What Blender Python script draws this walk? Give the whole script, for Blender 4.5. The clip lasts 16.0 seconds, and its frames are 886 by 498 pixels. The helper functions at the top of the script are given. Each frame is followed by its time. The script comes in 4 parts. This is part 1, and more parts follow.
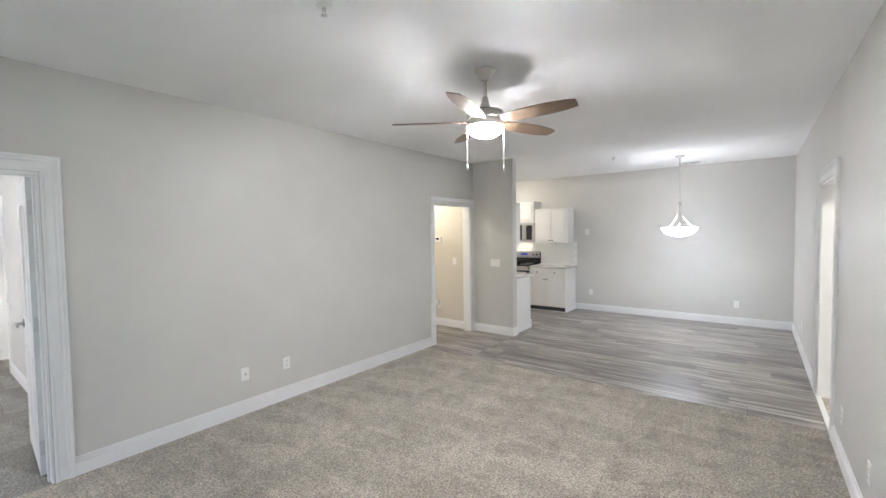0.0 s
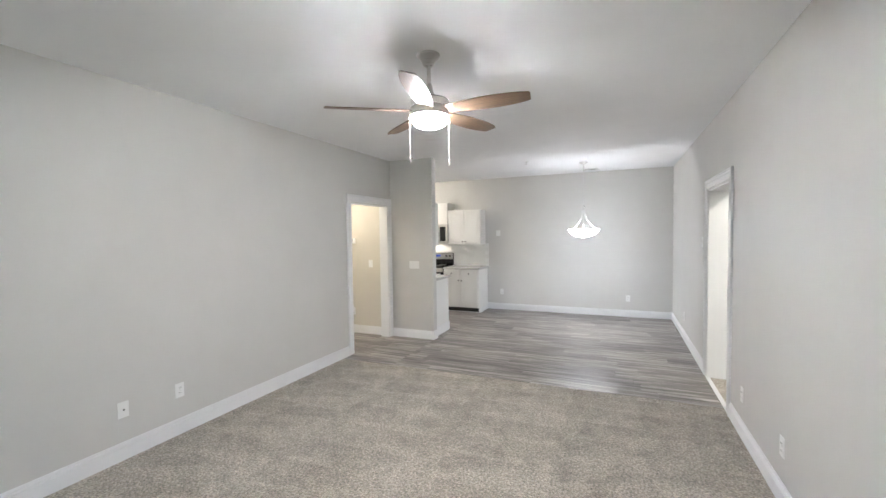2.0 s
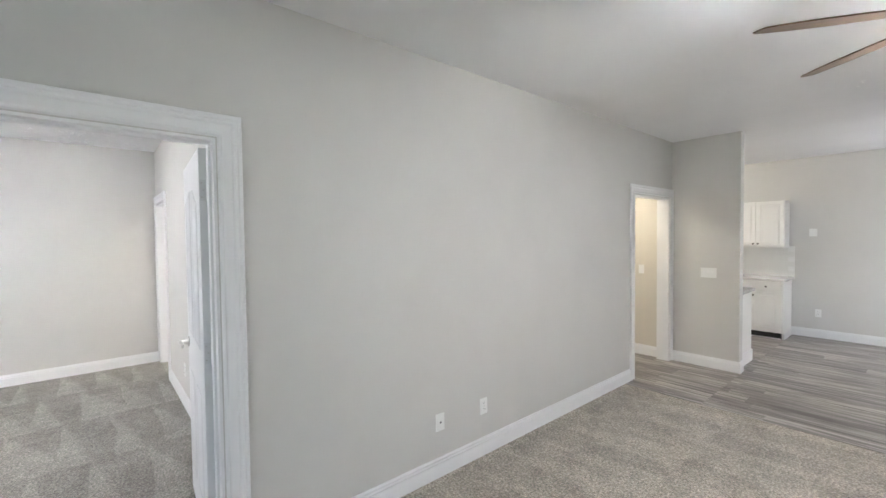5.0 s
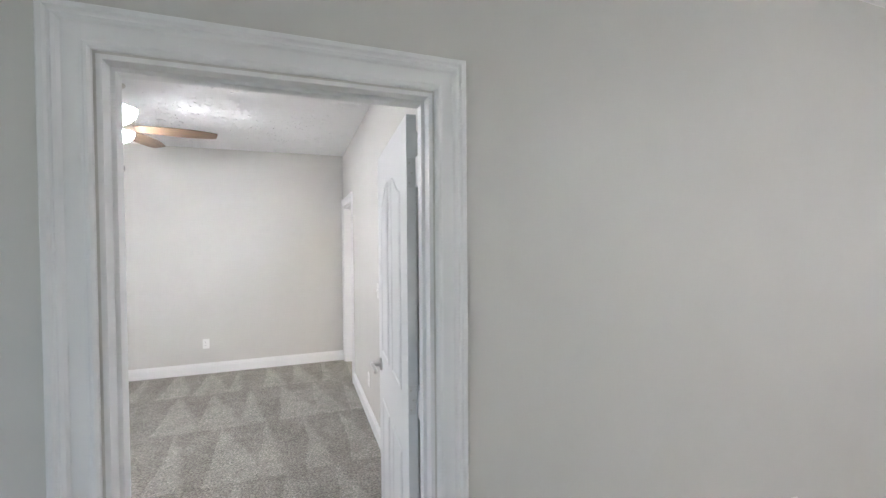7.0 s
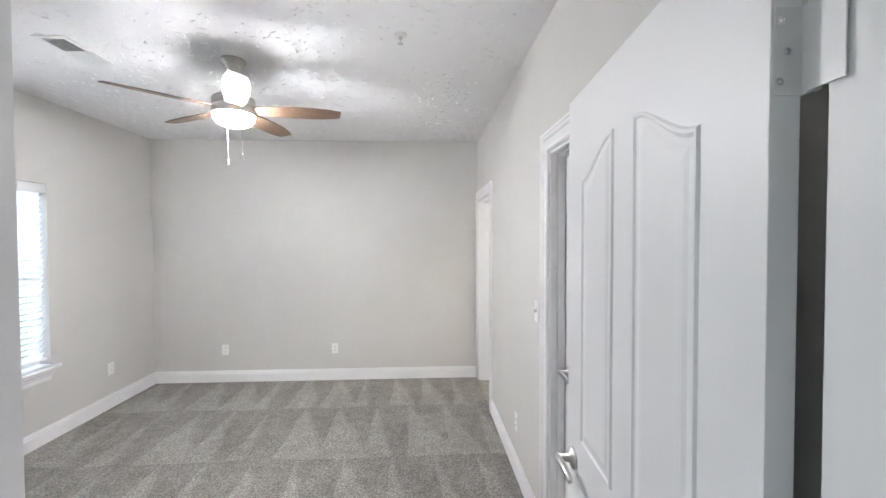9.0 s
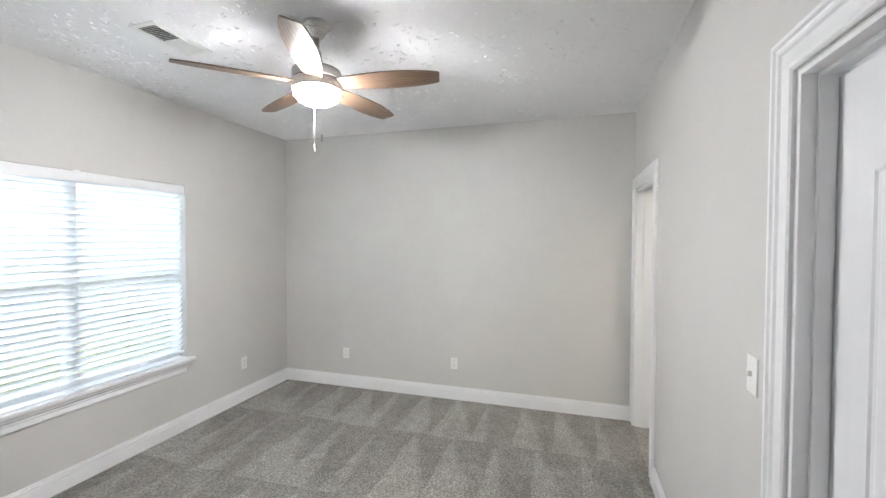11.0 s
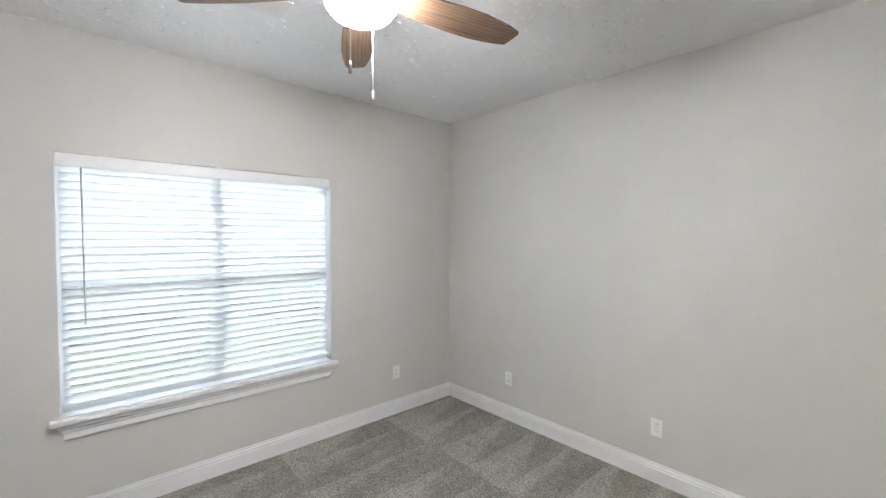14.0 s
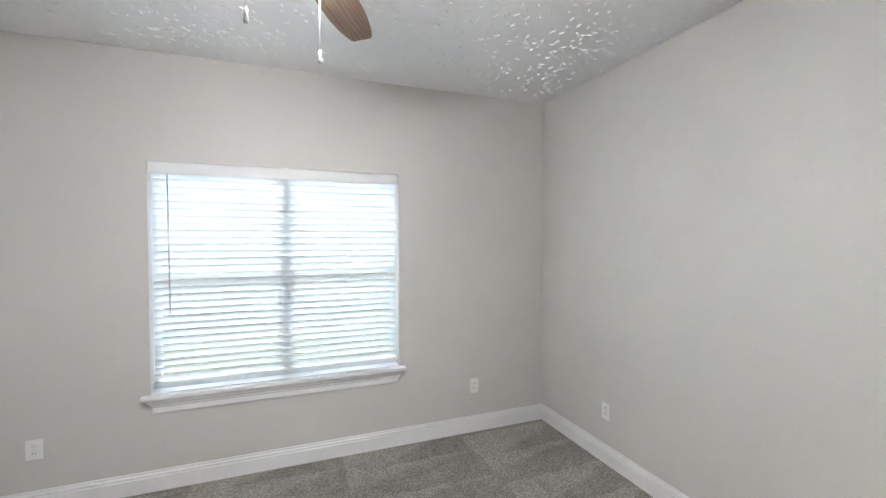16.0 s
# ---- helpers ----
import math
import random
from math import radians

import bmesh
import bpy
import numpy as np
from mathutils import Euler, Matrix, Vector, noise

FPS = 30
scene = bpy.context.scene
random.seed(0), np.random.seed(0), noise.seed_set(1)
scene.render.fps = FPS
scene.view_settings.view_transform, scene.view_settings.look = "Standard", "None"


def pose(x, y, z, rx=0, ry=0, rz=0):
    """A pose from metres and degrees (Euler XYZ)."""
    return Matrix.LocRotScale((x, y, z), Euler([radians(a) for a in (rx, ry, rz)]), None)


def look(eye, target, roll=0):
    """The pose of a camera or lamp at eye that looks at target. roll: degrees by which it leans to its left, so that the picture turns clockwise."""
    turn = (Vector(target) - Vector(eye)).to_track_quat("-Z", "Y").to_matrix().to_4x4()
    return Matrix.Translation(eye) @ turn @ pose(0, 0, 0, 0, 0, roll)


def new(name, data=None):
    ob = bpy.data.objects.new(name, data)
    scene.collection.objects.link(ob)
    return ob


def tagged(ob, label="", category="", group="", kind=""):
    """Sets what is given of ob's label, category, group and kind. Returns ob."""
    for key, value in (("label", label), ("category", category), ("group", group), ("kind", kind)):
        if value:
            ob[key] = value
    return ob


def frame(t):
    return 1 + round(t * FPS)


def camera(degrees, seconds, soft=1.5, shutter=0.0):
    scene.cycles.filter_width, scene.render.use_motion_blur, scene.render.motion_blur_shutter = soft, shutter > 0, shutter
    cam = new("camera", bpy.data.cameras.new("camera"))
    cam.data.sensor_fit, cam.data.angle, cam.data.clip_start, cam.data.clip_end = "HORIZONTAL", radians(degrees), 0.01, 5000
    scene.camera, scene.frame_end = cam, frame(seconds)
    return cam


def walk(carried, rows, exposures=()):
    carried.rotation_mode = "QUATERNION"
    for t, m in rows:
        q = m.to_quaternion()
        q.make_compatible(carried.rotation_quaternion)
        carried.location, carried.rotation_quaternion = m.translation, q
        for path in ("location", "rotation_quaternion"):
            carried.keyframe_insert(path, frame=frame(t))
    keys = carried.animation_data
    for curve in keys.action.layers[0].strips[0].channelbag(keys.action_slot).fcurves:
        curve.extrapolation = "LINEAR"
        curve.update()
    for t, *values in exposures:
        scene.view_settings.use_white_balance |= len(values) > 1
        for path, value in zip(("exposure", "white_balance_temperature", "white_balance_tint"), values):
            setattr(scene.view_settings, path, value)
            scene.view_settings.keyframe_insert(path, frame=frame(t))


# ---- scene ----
cam = camera(94.29, 16.0)
# seconds, x, y, z, yaw, pitch, roll
PATH = [
    (0.0, -0.216, 1.224, 1.618, 37.20, -2.33, 0.83),
    (0.5, -0.211, 1.203, 1.608, 32.39, -2.30, 0.83),
    (1.0, -0.270, 1.239, 1.608, 27.79, -2.33, 0.81),
    (1.5, -0.407, 1.279, 1.601, 23.91, -2.32, 0.76),
    (2.0, -0.596, 1.294, 1.599, 23.25, -2.19, 0.79),
    (2.5, -0.805, 1.281, 1.595, 25.27, -2.10, 0.85),
    (3.0, -0.995, 1.297, 1.593, 27.52, -2.20, 0.79),
    (3.5, -1.198, 1.306, 1.592, 31.73, -2.08, 0.75),
    (4.0, -1.410, 1.314, 1.600, 37.39, -2.08, 0.68),
    (4.5, -1.587, 1.314, 1.585, 43.84, -1.78, 0.81),
    (5.0, -1.811, 1.342, 1.587, 49.63, -1.72, 0.66),
    (5.5, -2.016, 1.356, 1.583, 55.47, -1.53, 0.63),
    (6.0, -2.231, 1.367, 1.583, 60.81, -1.35, 0.57),
    (6.5, -2.452, 1.373, 1.585, 65.74, -1.21, 0.50),
    (7.0, -2.678, 1.372, 1.589, 70.33, -1.16, 0.43),
    (7.5, -2.905, 1.361, 1.595, 74.68, -1.22, 0.38),
    (8.0, -3.137, 1.344, 1.601, 78.97, -1.40, 0.31),
    (8.5, -3.358, 1.330, 1.606, 83.17, -1.49, 0.32),
    (9.0, -3.585, 1.330, 1.608, 87.10, -1.41, 0.19),
    (9.5, -3.797, 1.338, 1.611, 91.50, -1.41, 0.11),
    (10.0, -3.989, 1.365, 1.615, 96.45, -1.42, 0.01),
    (10.5, -4.174, 1.398, 1.618, 101.72, -1.45, -0.08),
    (11.0, -4.362, 1.424, 1.619, 107.10, -1.50, -0.14),
    (11.5, -4.562, 1.428, 1.618, 112.39, -1.58, -0.15),
    (12.0, -4.780, 1.400, 1.620, 117.39, -1.75, -0.04),
    (12.5, -4.983, 1.407, 1.615, 122.73, -1.78, -0.08),
    (13.0, -5.165, 1.409, 1.615, 127.76, -1.75, -0.13),
    (13.5, -5.340, 1.397, 1.612, 132.98, -1.84, -0.13),
    (14.0, -5.518, 1.366, 1.607, 138.18, -1.82, -0.09),
    (14.5, -5.690, 1.352, 1.603, 143.27, -1.86, -0.13),
    (15.0, -5.850, 1.363, 1.598, 148.27, -1.77, -0.12),
    (15.5, -6.030, 1.357, 1.581, 153.59, -1.59, 0.02),
    (16.0, -6.225, 1.355, 1.573, 158.90, -1.42, 0.10),
]
walk(cam, [(t, pose(x, y, z, 90 + pitch, roll, yaw)) for t, x, y, z, yaw, pitch, roll in PATH],
     exposures=[(0.0, 2.02, 6120, 13), (3.0, 1.98, 6120, 13), (5.0, 2.02, 6120, 13), (7.5, 1.80, 6150, 14), (9.0, 1.76, 6150, 14), (11.5, 1.57, 6230, 12), (12.5, 1.48, 6250, 12), (16.0, 1.45, 6250, 12)])

# ---- plan, metres ----
CEIL = 2.725                     # ceiling height
LX, RX = -3.88, 0.275             # living room, left and right walls
SY, BY = -1.663, 9.62            # south walls, back wall of the dining end
PY, PX = 6.87, -3.165             # stub wall beside the kitchen
SEAM = 5.60                      # carpet meets planks
BW, BN = -8.316, 1.97             # bedroom west and north walls
TH = 0.12                        # wall thickness

# ---- world, sun, large lights ----
world = bpy.data.worlds.new("world")
scene.world = world
world.use_nodes = True
wn = world.node_tree.nodes
sky = wn.new("ShaderNodeTexSky")
sky.sky_type, sky.sun_disc = "NISHITA", False
sky.sun_elevation, sky.sun_rotation = radians(50), radians(25)
wn["Background"].inputs["Strength"].default_value = 0.10
world.node_tree.links.new(sky.outputs["Color"], wn["Background"].inputs["Color"])


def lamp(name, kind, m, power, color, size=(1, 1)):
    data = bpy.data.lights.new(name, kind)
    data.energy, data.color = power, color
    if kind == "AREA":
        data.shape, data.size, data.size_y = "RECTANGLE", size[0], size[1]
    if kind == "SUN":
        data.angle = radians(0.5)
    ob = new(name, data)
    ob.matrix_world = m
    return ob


SUN_DIR = Vector((math.sin(radians(25)) * math.cos(radians(50)), math.cos(radians(25)) * math.cos(radians(50)), math.sin(radians(50))))
lamp("sun", "SUN", look(SUN_DIR * 20, (0, 0, 0)), 4.5, (1.0, 0.95, 0.87))
DAY = (0.80, 0.88, 1.0)
# Added area lamp outside, above the window: brightens slats and bedroom like sky light.
lamp("added_sky_fill", "AREA", look((-6.145, -4.7, 3.4), (-6.145, -1.6, 1.3)), 165, (0.68, 0.84, 1.0), (3.6, 2.0))
lamp("patio_daylight", "AREA", look((-1.8, -1.66, 1.2), (-1.8, 3, 1.2)), 5, DAY, (2.4, 1.9))


# ---- materials ----
def material(name, color=(0.8, 0.8, 0.8), rough=0.6, metal=0.0, spec=0.5):
    m = bpy.data.materials.new(name)
    m.use_nodes = True
    b = m.node_tree.nodes["Principled BSDF"]
    b.inputs["Base Color"].default_value = (*color, 1)
    b.inputs["Roughness"].default_value = rough
    b.inputs["Metallic"].default_value = metal
    b.inputs["Specular IOR Level"].default_value = spec
    return m


def nd(m, kind, **values):
    n = m.node_tree.nodes.new(kind)
    for k, v in values.items():
        n.inputs[k].default_value = v
    return n


def wire(m, a, b):
    m.node_tree.links.new(a, b)


def bsdf(m):
    return m.node_tree.nodes["Principled BSDF"]


def ramp(m, src, stops):
    r = m.node_tree.nodes.new("ShaderNodeValToRGB")
    e = r.color_ramp.elements
    while len(e) < len(stops):
        e.new(0.5)
    for el, (p, c) in zip(e, stops):
        el.position, el.color = p, (*c, 1)
    wire(m, src, r.inputs["Fac"])
    return r.outputs["Color"]


def coords(m, scale=(1, 1, 1), rot=(0, 0, 0), which="Object"):
    t = m.node_tree.nodes.new("ShaderNodeTexCoord")
    mp = m.node_tree.nodes.new("ShaderNodeMapping")
    mp.inputs["Scale"].default_value = scale
    mp.inputs["Rotation"].default_value = rot
    wire(m, t.outputs[which], mp.inputs["Vector"])
    return mp.outputs["Vector"]


def noise_fac(m, vec, scale, detail=4.0, rough=0.55):
    n = nd(m, "ShaderNodeTexNoise", Scale=scale, Detail=detail, Roughness=rough)
    wire(m, vec, n.inputs["Vector"])
    return n.outputs["Fac"]


def bump(m, height, strength, distance):
    b = nd(m, "ShaderNodeBump", Strength=strength, Distance=distance)
    wire(m, height, b.inputs["Height"])
    wire(m, b.outputs["Normal"], bsdf(m).inputs["Normal"])
    return b


def mixc(m, fac, a, b, mode="MIX"):
    n = m.node_tree.nodes.new("ShaderNodeMix")
    n.data_type, n.blend_type = "RGBA", mode
    for sock, v in ((n.inputs[0], fac), (n.inputs[6], a), (n.inputs[7], b)):
        if isinstance(v, (int, float)):
            sock.default_value = v
        elif isinstance(v, tuple):
            sock.default_value = (*v, 1)
        else:
            wire(m, v, sock)
    return n.outputs[2]


def math_node(m, op, a, b=0.0, c=0.0):
    n = m.node_tree.nodes.new("ShaderNodeMath")
    n.operation = op
    for i, v in enumerate((a, b, c)):
        if isinstance(v, (int, float)):
            n.inputs[i].default_value = v
        else:
            wire(m, v, n.inputs[i])
    return n.outputs[0]


def paint(name, color, rough, blotch=0.03, orange=0.15):
    """Rolled paint: faint blotches and orange-peel relief."""
    m = material(name, color, rough)
    v = coords(m)
    lo = tuple(c * (1 - blotch) for c in color)
    hi = tuple(min(1, c * (1 + blotch)) for c in color)
    wire(m, ramp(m, noise_fac(m, v, 1.3, 3), [(0.3, lo), (0.7, hi)]), bsdf(m).inputs["Base Color"])
    bump(m, noise_fac(m, v, 260, 2), orange, 0.001)
    return m


WALL = paint("greige_wall_paint", (0.606, 0.593, 0.565), 0.50)
# Greige again, with the hall lamp's warm light put into the colour.
HALLTINT = paint("warm_tinted_hall_paint", (0.62, 0.585, 0.51), 0.5)
CEILING = paint("ceiling_paint", (0.88, 0.88, 0.885), 0.85, 0.02, 0.3)
TRIM = paint("white_trim_paint", (0.80, 0.80, 0.80), 0.42, 0.015, 0.05)
DOORPAINT = paint("white_door_paint", (0.78, 0.785, 0.79), 0.45, 0.015, 0.08)
CABINET = paint("white_cabinet_paint", (0.80, 0.79, 0.76), 0.35, 0.01, 0.03)
PLASTIC = material("white_plastic", (0.82, 0.82, 0.80), 0.35)
HINGE = material("painted_steel_hinge", (0.70, 0.70, 0.70), 0.4, 0.0)
TILE = material("white_glazed_tile", (0.80, 0.80, 0.77), 0.15)
VENTSHADE = material("vent_shadow", (0.16, 0.16, 0.16), 0.8)
SLOT = material("dark_slot", (0.03, 0.03, 0.03), 0.6)
BLACK = material("black_enamel", (0.012, 0.012, 0.013), 0.18)
KICK = material("black_toe_kick", (0.02, 0.022, 0.02), 0.5)
GLASSBLACK = material("black_glass", (0.01, 0.01, 0.012), 0.06)
FOBMETAL = material("satin_steel_fob", (0.34, 0.34, 0.33), 0.35, 0.9)
CHAIN = material("pale_ball_chain", (0.80, 0.79, 0.76), 0.35, 0.3)
CHROME = material("satin_chrome", (0.62, 0.61, 0.59), 0.28, 1.0)
KNOBMETAL = material("dark_bronze", (0.10, 0.09, 0.08), 0.35, 1.0)
DISPLAY = material("blue_display", (0.02, 0.03, 0.08), 0.2)
bsdf(DISPLAY).inputs["Emission Color"].default_value = (0.1, 0.2, 1.0, 1)
bsdf(DISPLAY).inputs["Emission Strength"].default_value = 0.12


def brushed(name, color, rough):
    m = material(name, color, rough, 1.0)
    v = coords(m, (3, 3, 300))
    f = noise_fac(m, v, 4, 3)
    wire(m, ramp(m, f, [(0.3, (rough - 0.06,) * 3), (0.7, (rough + 0.1,) * 3)]), bsdf(m).inputs["Roughness"])
    bump(m, f, 0.06, 0.001)
    return m


NICKEL = brushed("brushed_nickel", (0.60, 0.58, 0.55), 0.30)
STEEL = brushed("stainless_steel", (0.58, 0.57, 0.55), 0.32)


def glow(name, color, strength):
    m = material(name, (0.9, 0.88, 0.84), 0.35)
    bsdf(m).inputs["Emission Color"].default_value = (*color, 1)
    bsdf(m).inputs["Emission Strength"].default_value = strength
    return m


def bowl_glow(name, color, strength):
    """Frosted bowl whose glow is doubled towards the rim to brighten the ceiling."""
    m = glow(name, color, strength)
    t = m.node_tree.nodes.new("ShaderNodeTexCoord")
    sep = m.node_tree.nodes.new("ShaderNodeSeparateXYZ")
    wire(m, t.outputs["Generated"], sep.inputs[0])
    k = ramp(m, sep.outputs[2], [(0.25, (1.0, 1.0, 1.0)), (0.95, (2.0, 2.0, 2.0))])
    wire(m, math_node(m, "MULTIPLY", k, strength), bsdf(m).inputs["Emission Strength"])
    return m


FANBOWL = bowl_glow("lit_fan_bowl", (1.0, 0.98, 0.955), 66)
BEDBOWL = bowl_glow("lit_bedroom_fan_bowl", (1.0, 0.98, 0.955), 94)
PENDANTBOWL = glow("lit_pendant_bowl", (0.93, 0.97, 1.0), 12)
PENDANTSHELL = glow("pendant_inner_glow", (0.97, 0.98, 1.0), 4)
WARMBOWL = glow("lit_ceiling_dome", (1.0, 0.90, 0.74), 33)
COOKLAMP = glow("lit_cooktop_lamp", (1.0, 0.88, 0.69), 6)
ENTRYBOWL = glow("lit_entry_dome", (1.0, 0.95, 0.82), 52)


def wood_blade():
    m = material("walnut_blade", (0.2, 0.12, 0.07), 0.42)
    v = coords(m, (1.0, 9, 9))
    w = noise_fac(m, v, 3.2, 5, 0.6)
    wav = nd(m, "ShaderNodeTexWave", Scale=2.2, Distortion=9.0, Detail=3.0)
    wav.bands_direction = "Y"
    wire(m, v, wav.inputs["Vector"])
    col = ramp(m, w, [(0.3, (0.055, 0.033, 0.021)), (0.5, (0.125, 0.078, 0.048)), (0.72, (0.20, 0.13, 0.082))])
    col = mixc(m, 0.55, col, ramp(m, wav.outputs["Fac"], [(0.2, (0.07, 0.043, 0.027)), (0.6, (0.17, 0.108, 0.066))]))
    wire(m, col, bsdf(m).inputs["Base Color"])
    bump(m, w, 0.15, 0.001)
    return m


WALNUT = wood_blade()


def carpet(name, dark, light, strokes, blotchy):
    """Cut pile: tufts, soft blotches and the wedges left by a vacuum cleaner."""
    m = material(name, light, 0.95, 0, 0.15)
    v = coords(m)
    warp = nd(m, "ShaderNodeTexNoise", Scale=1.1, Detail=4.0, Roughness=0.6)
    wire(m, v, warp.inputs["Vector"])
    bend = mixc(m, 0.14, v, warp.outputs["Color"])
    sep = m.node_tree.nodes.new("ShaderNodeSeparateXYZ")
    wire(m, bend, sep.inputs[0])
    x = math_node(m, "MULTIPLY", sep.outputs[0], 1.25)
    row = math_node(m, "FLOOR", x)
    fx = math_node(m, "FRACT", x)
    y = math_node(m, "ADD", math_node(m, "MULTIPLY", sep.outputs[1], 3.6), math_node(m, "MULTIPLY", row, 0.37))
    fy = math_node(m, "FRACT", y)
    cell = m.node_tree.nodes.new("ShaderNodeCombineXYZ")
    wire(m, row, cell.inputs[0])
    wire(m, math_node(m, "FLOOR", y), cell.inputs[1])
    rnd = m.node_tree.nodes.new("ShaderNodeTexWhiteNoise")
    wire(m, cell.outputs[0], rnd.inputs["Vector"])
    edge = math_node(m, "SUBTRACT", math_node(m, "MULTIPLY", fx, math_node(m, "ADD", rnd.outputs["Value"], 0.35)), fy)
    wedge = math_node(m, "MINIMUM", math_node(m, "MAXIMUM", math_node(m, "MULTIPLY_ADD", edge, 7.0, 0.5), 0.0), 1.0)
    tuft = nd(m, "ShaderNodeTexVoronoi", Scale=62.0)
    wire(m, v, tuft.inputs["Vector"])
    fine = noise_fac(m, v, 75, 3, 0.8)
    blot = noise_fac(m, v, 2.3, 5, 0.65)
    mid = noise_fac(m, v, 9, 5, 0.7)
    tone = math_node(m, "MULTIPLY", wedge, strokes)
    tone = math_node(m, "ADD", tone, math_node(m, "MULTIPLY", blot, blotchy))
    tone = math_node(m, "ADD", tone, math_node(m, "MULTIPLY", mid, 0.55))
    tone = math_node(m, "SUBTRACT", tone, 0.275 + blotchy * 0.5 + strokes * 0.4 - 0.45)
    col = ramp(m, tone, [(0.22, dark), (0.70, light)])
    speck = ramp(m, fine, [(0.34, (0.30, 0.30, 0.30)), (0.62, (1.45, 1.45, 1.45))])
    col = mixc(m, 0.85, col, speck, "MULTIPLY")
    tf = ramp(m, tuft.outputs["Distance"], [(0.0, (1.15, 1.15, 1.15)), (0.7, (0.50, 0.50, 0.50))])
    col = mixc(m, 0.7, col, tf, "MULTIPLY")
    wire(m, col, bsdf(m).inputs["Base Color"])
    h = math_node(m, "SUBTRACT", fine, math_node(m, "MULTIPLY", tuft.outputs["Distance"], 0.9))
    bump(m, h, 1.0, 0.008)
    bsdf(m).inputs["Sheen Weight"].default_value = 0.2
    bsdf(m).inputs["Sheen Roughness"].default_value = 0.6
    return m


CARPET = carpet("living_carpet", (0.30, 0.262, 0.208), (0.72, 0.65, 0.545), 0.08, 0.55)
BEDCARPET = carpet("bedroom_carpet", (0.19, 0.178, 0.152), (0.44, 0.42, 0.37), 0.18, 0.55)


def planks_mat():
    m = material("grey_vinyl_plank", (0.3, 0.28, 0.26), 0.34)
    info = m.node_tree.nodes.new("ShaderNodeObjectInfo")
    t = m.node_tree.nodes.new("ShaderNodeTexCoord")
    off = m.node_tree.nodes.new("ShaderNodeVectorMath")
    off.operation = "ADD"
    sc = m.node_tree.nodes.new("ShaderNodeVectorMath")
    sc.operation = "SCALE"
    sc.inputs[0].default_value = (37, 19, 11)
    wire(m, info.outputs["Random"], sc.inputs["Scale"])
    wire(m, t.outputs["Object"], off.inputs[0])
    wire(m, sc.outputs[0], off.inputs[1])
    mp = m.node_tree.nodes.new("ShaderNodeMapping")
    mp.inputs["Scale"].default_value = (0.75, 13, 13)
    wire(m, off.outputs[0], mp.inputs["Vector"])
    v = mp.outputs["Vector"]
    g = noise_fac(m, v, 2.2, 5, 0.6)
    g2 = noise_fac(m, v, 9.0, 4, 0.7)
    col = ramp(m, g, [(0.36, (0.085, 0.074, 0.066)), (0.5, (0.235, 0.215, 0.197)), (0.63, (0.50, 0.475, 0.45))])
    col = mixc(m, 0.22, col, ramp(m, g2, [(0.3, (0.14, 0.125, 0.11)), (0.7, (0.34, 0.32, 0.295))]))
    tint = ramp(m, info.outputs["Random"], [(0.0, (0.62, 0.61, 0.60)), (1.0, (1.25, 1.23, 1.21))])
    col = mixc(m, 1.0, col, tint, "MULTIPLY")
    wire(m, col, bsdf(m).inputs["Base Color"])
    wire(m, ramp(m, g2, [(0.3, (0.27,) * 3), (0.7, (0.42,) * 3)]), bsdf(m).inputs["Roughness"])
    bump(m, g2, 0.12, 0.001)
    return m


PLANK = planks_mat()
SUBFLOOR = material("plank_joint", (0.05, 0.045, 0.04), 0.8)


def counter_mat():
    m = material("speckled_stone_counter", (0.5, 0.48, 0.44), 0.2)
    v = coords(m)
    f = noise_fac(m, v, 60, 5, 0.75)
    wire(m, ramp(m, f, [(0.30, (0.30, 0.28, 0.26)), (0.45, (0.58, 0.57, 0.55)), (0.7, (0.74, 0.73, 0.71))]), bsdf(m).inputs["Base Color"])
    return m


COUNTER = counter_mat()


def slat_mat():
    m = material("white_blind_slat", (0.86, 0.86, 0.86), 0.45)
    tr = nd(m, "ShaderNodeBsdfTranslucent", Color=(0.90, 0.89, 0.86, 1))
    mx = nd(m, "ShaderNodeMixShader", Fac=0.36)
    out = m.node_tree.nodes["Material Output"]
    wire(m, bsdf(m).outputs[0], mx.inputs[1])
    wire(m, tr.outputs[0], mx.inputs[2])
    wire(m, mx.outputs[0], out.inputs["Surface"])
    return m


SLAT = slat_mat()


def glass_mat():
    m = material("window_glass", (1, 1, 1), 0.0)
    bsdf(m).inputs["Transmission Weight"].default_value = 1.0
    bsdf(m).inputs["IOR"].default_value = 1.45
    return m


GLASS = glass_mat()


def leaf_mat():
    m = material("leaf_green", (0.08, 0.11, 0.03), 0.5)
    g = m.node_tree.nodes.new("ShaderNodeNewGeometry")
    wire(m, ramp(m, g.outputs["Random Per Island"], [(0.0, (0.16, 0.15, 0.05)), (0.6, (0.30, 0.26, 0.10)), (1.0, (0.44, 0.37, 0.16))]), bsdf(m).inputs["Base Color"])
    return m


LEAF = leaf_mat()
BARK = paint("bark", (0.10, 0.075, 0.055), 0.9, 0.4, 0.8)
GRASS = paint("lawn", (0.10, 0.12, 0.04), 0.9, 0.35, 0.8)


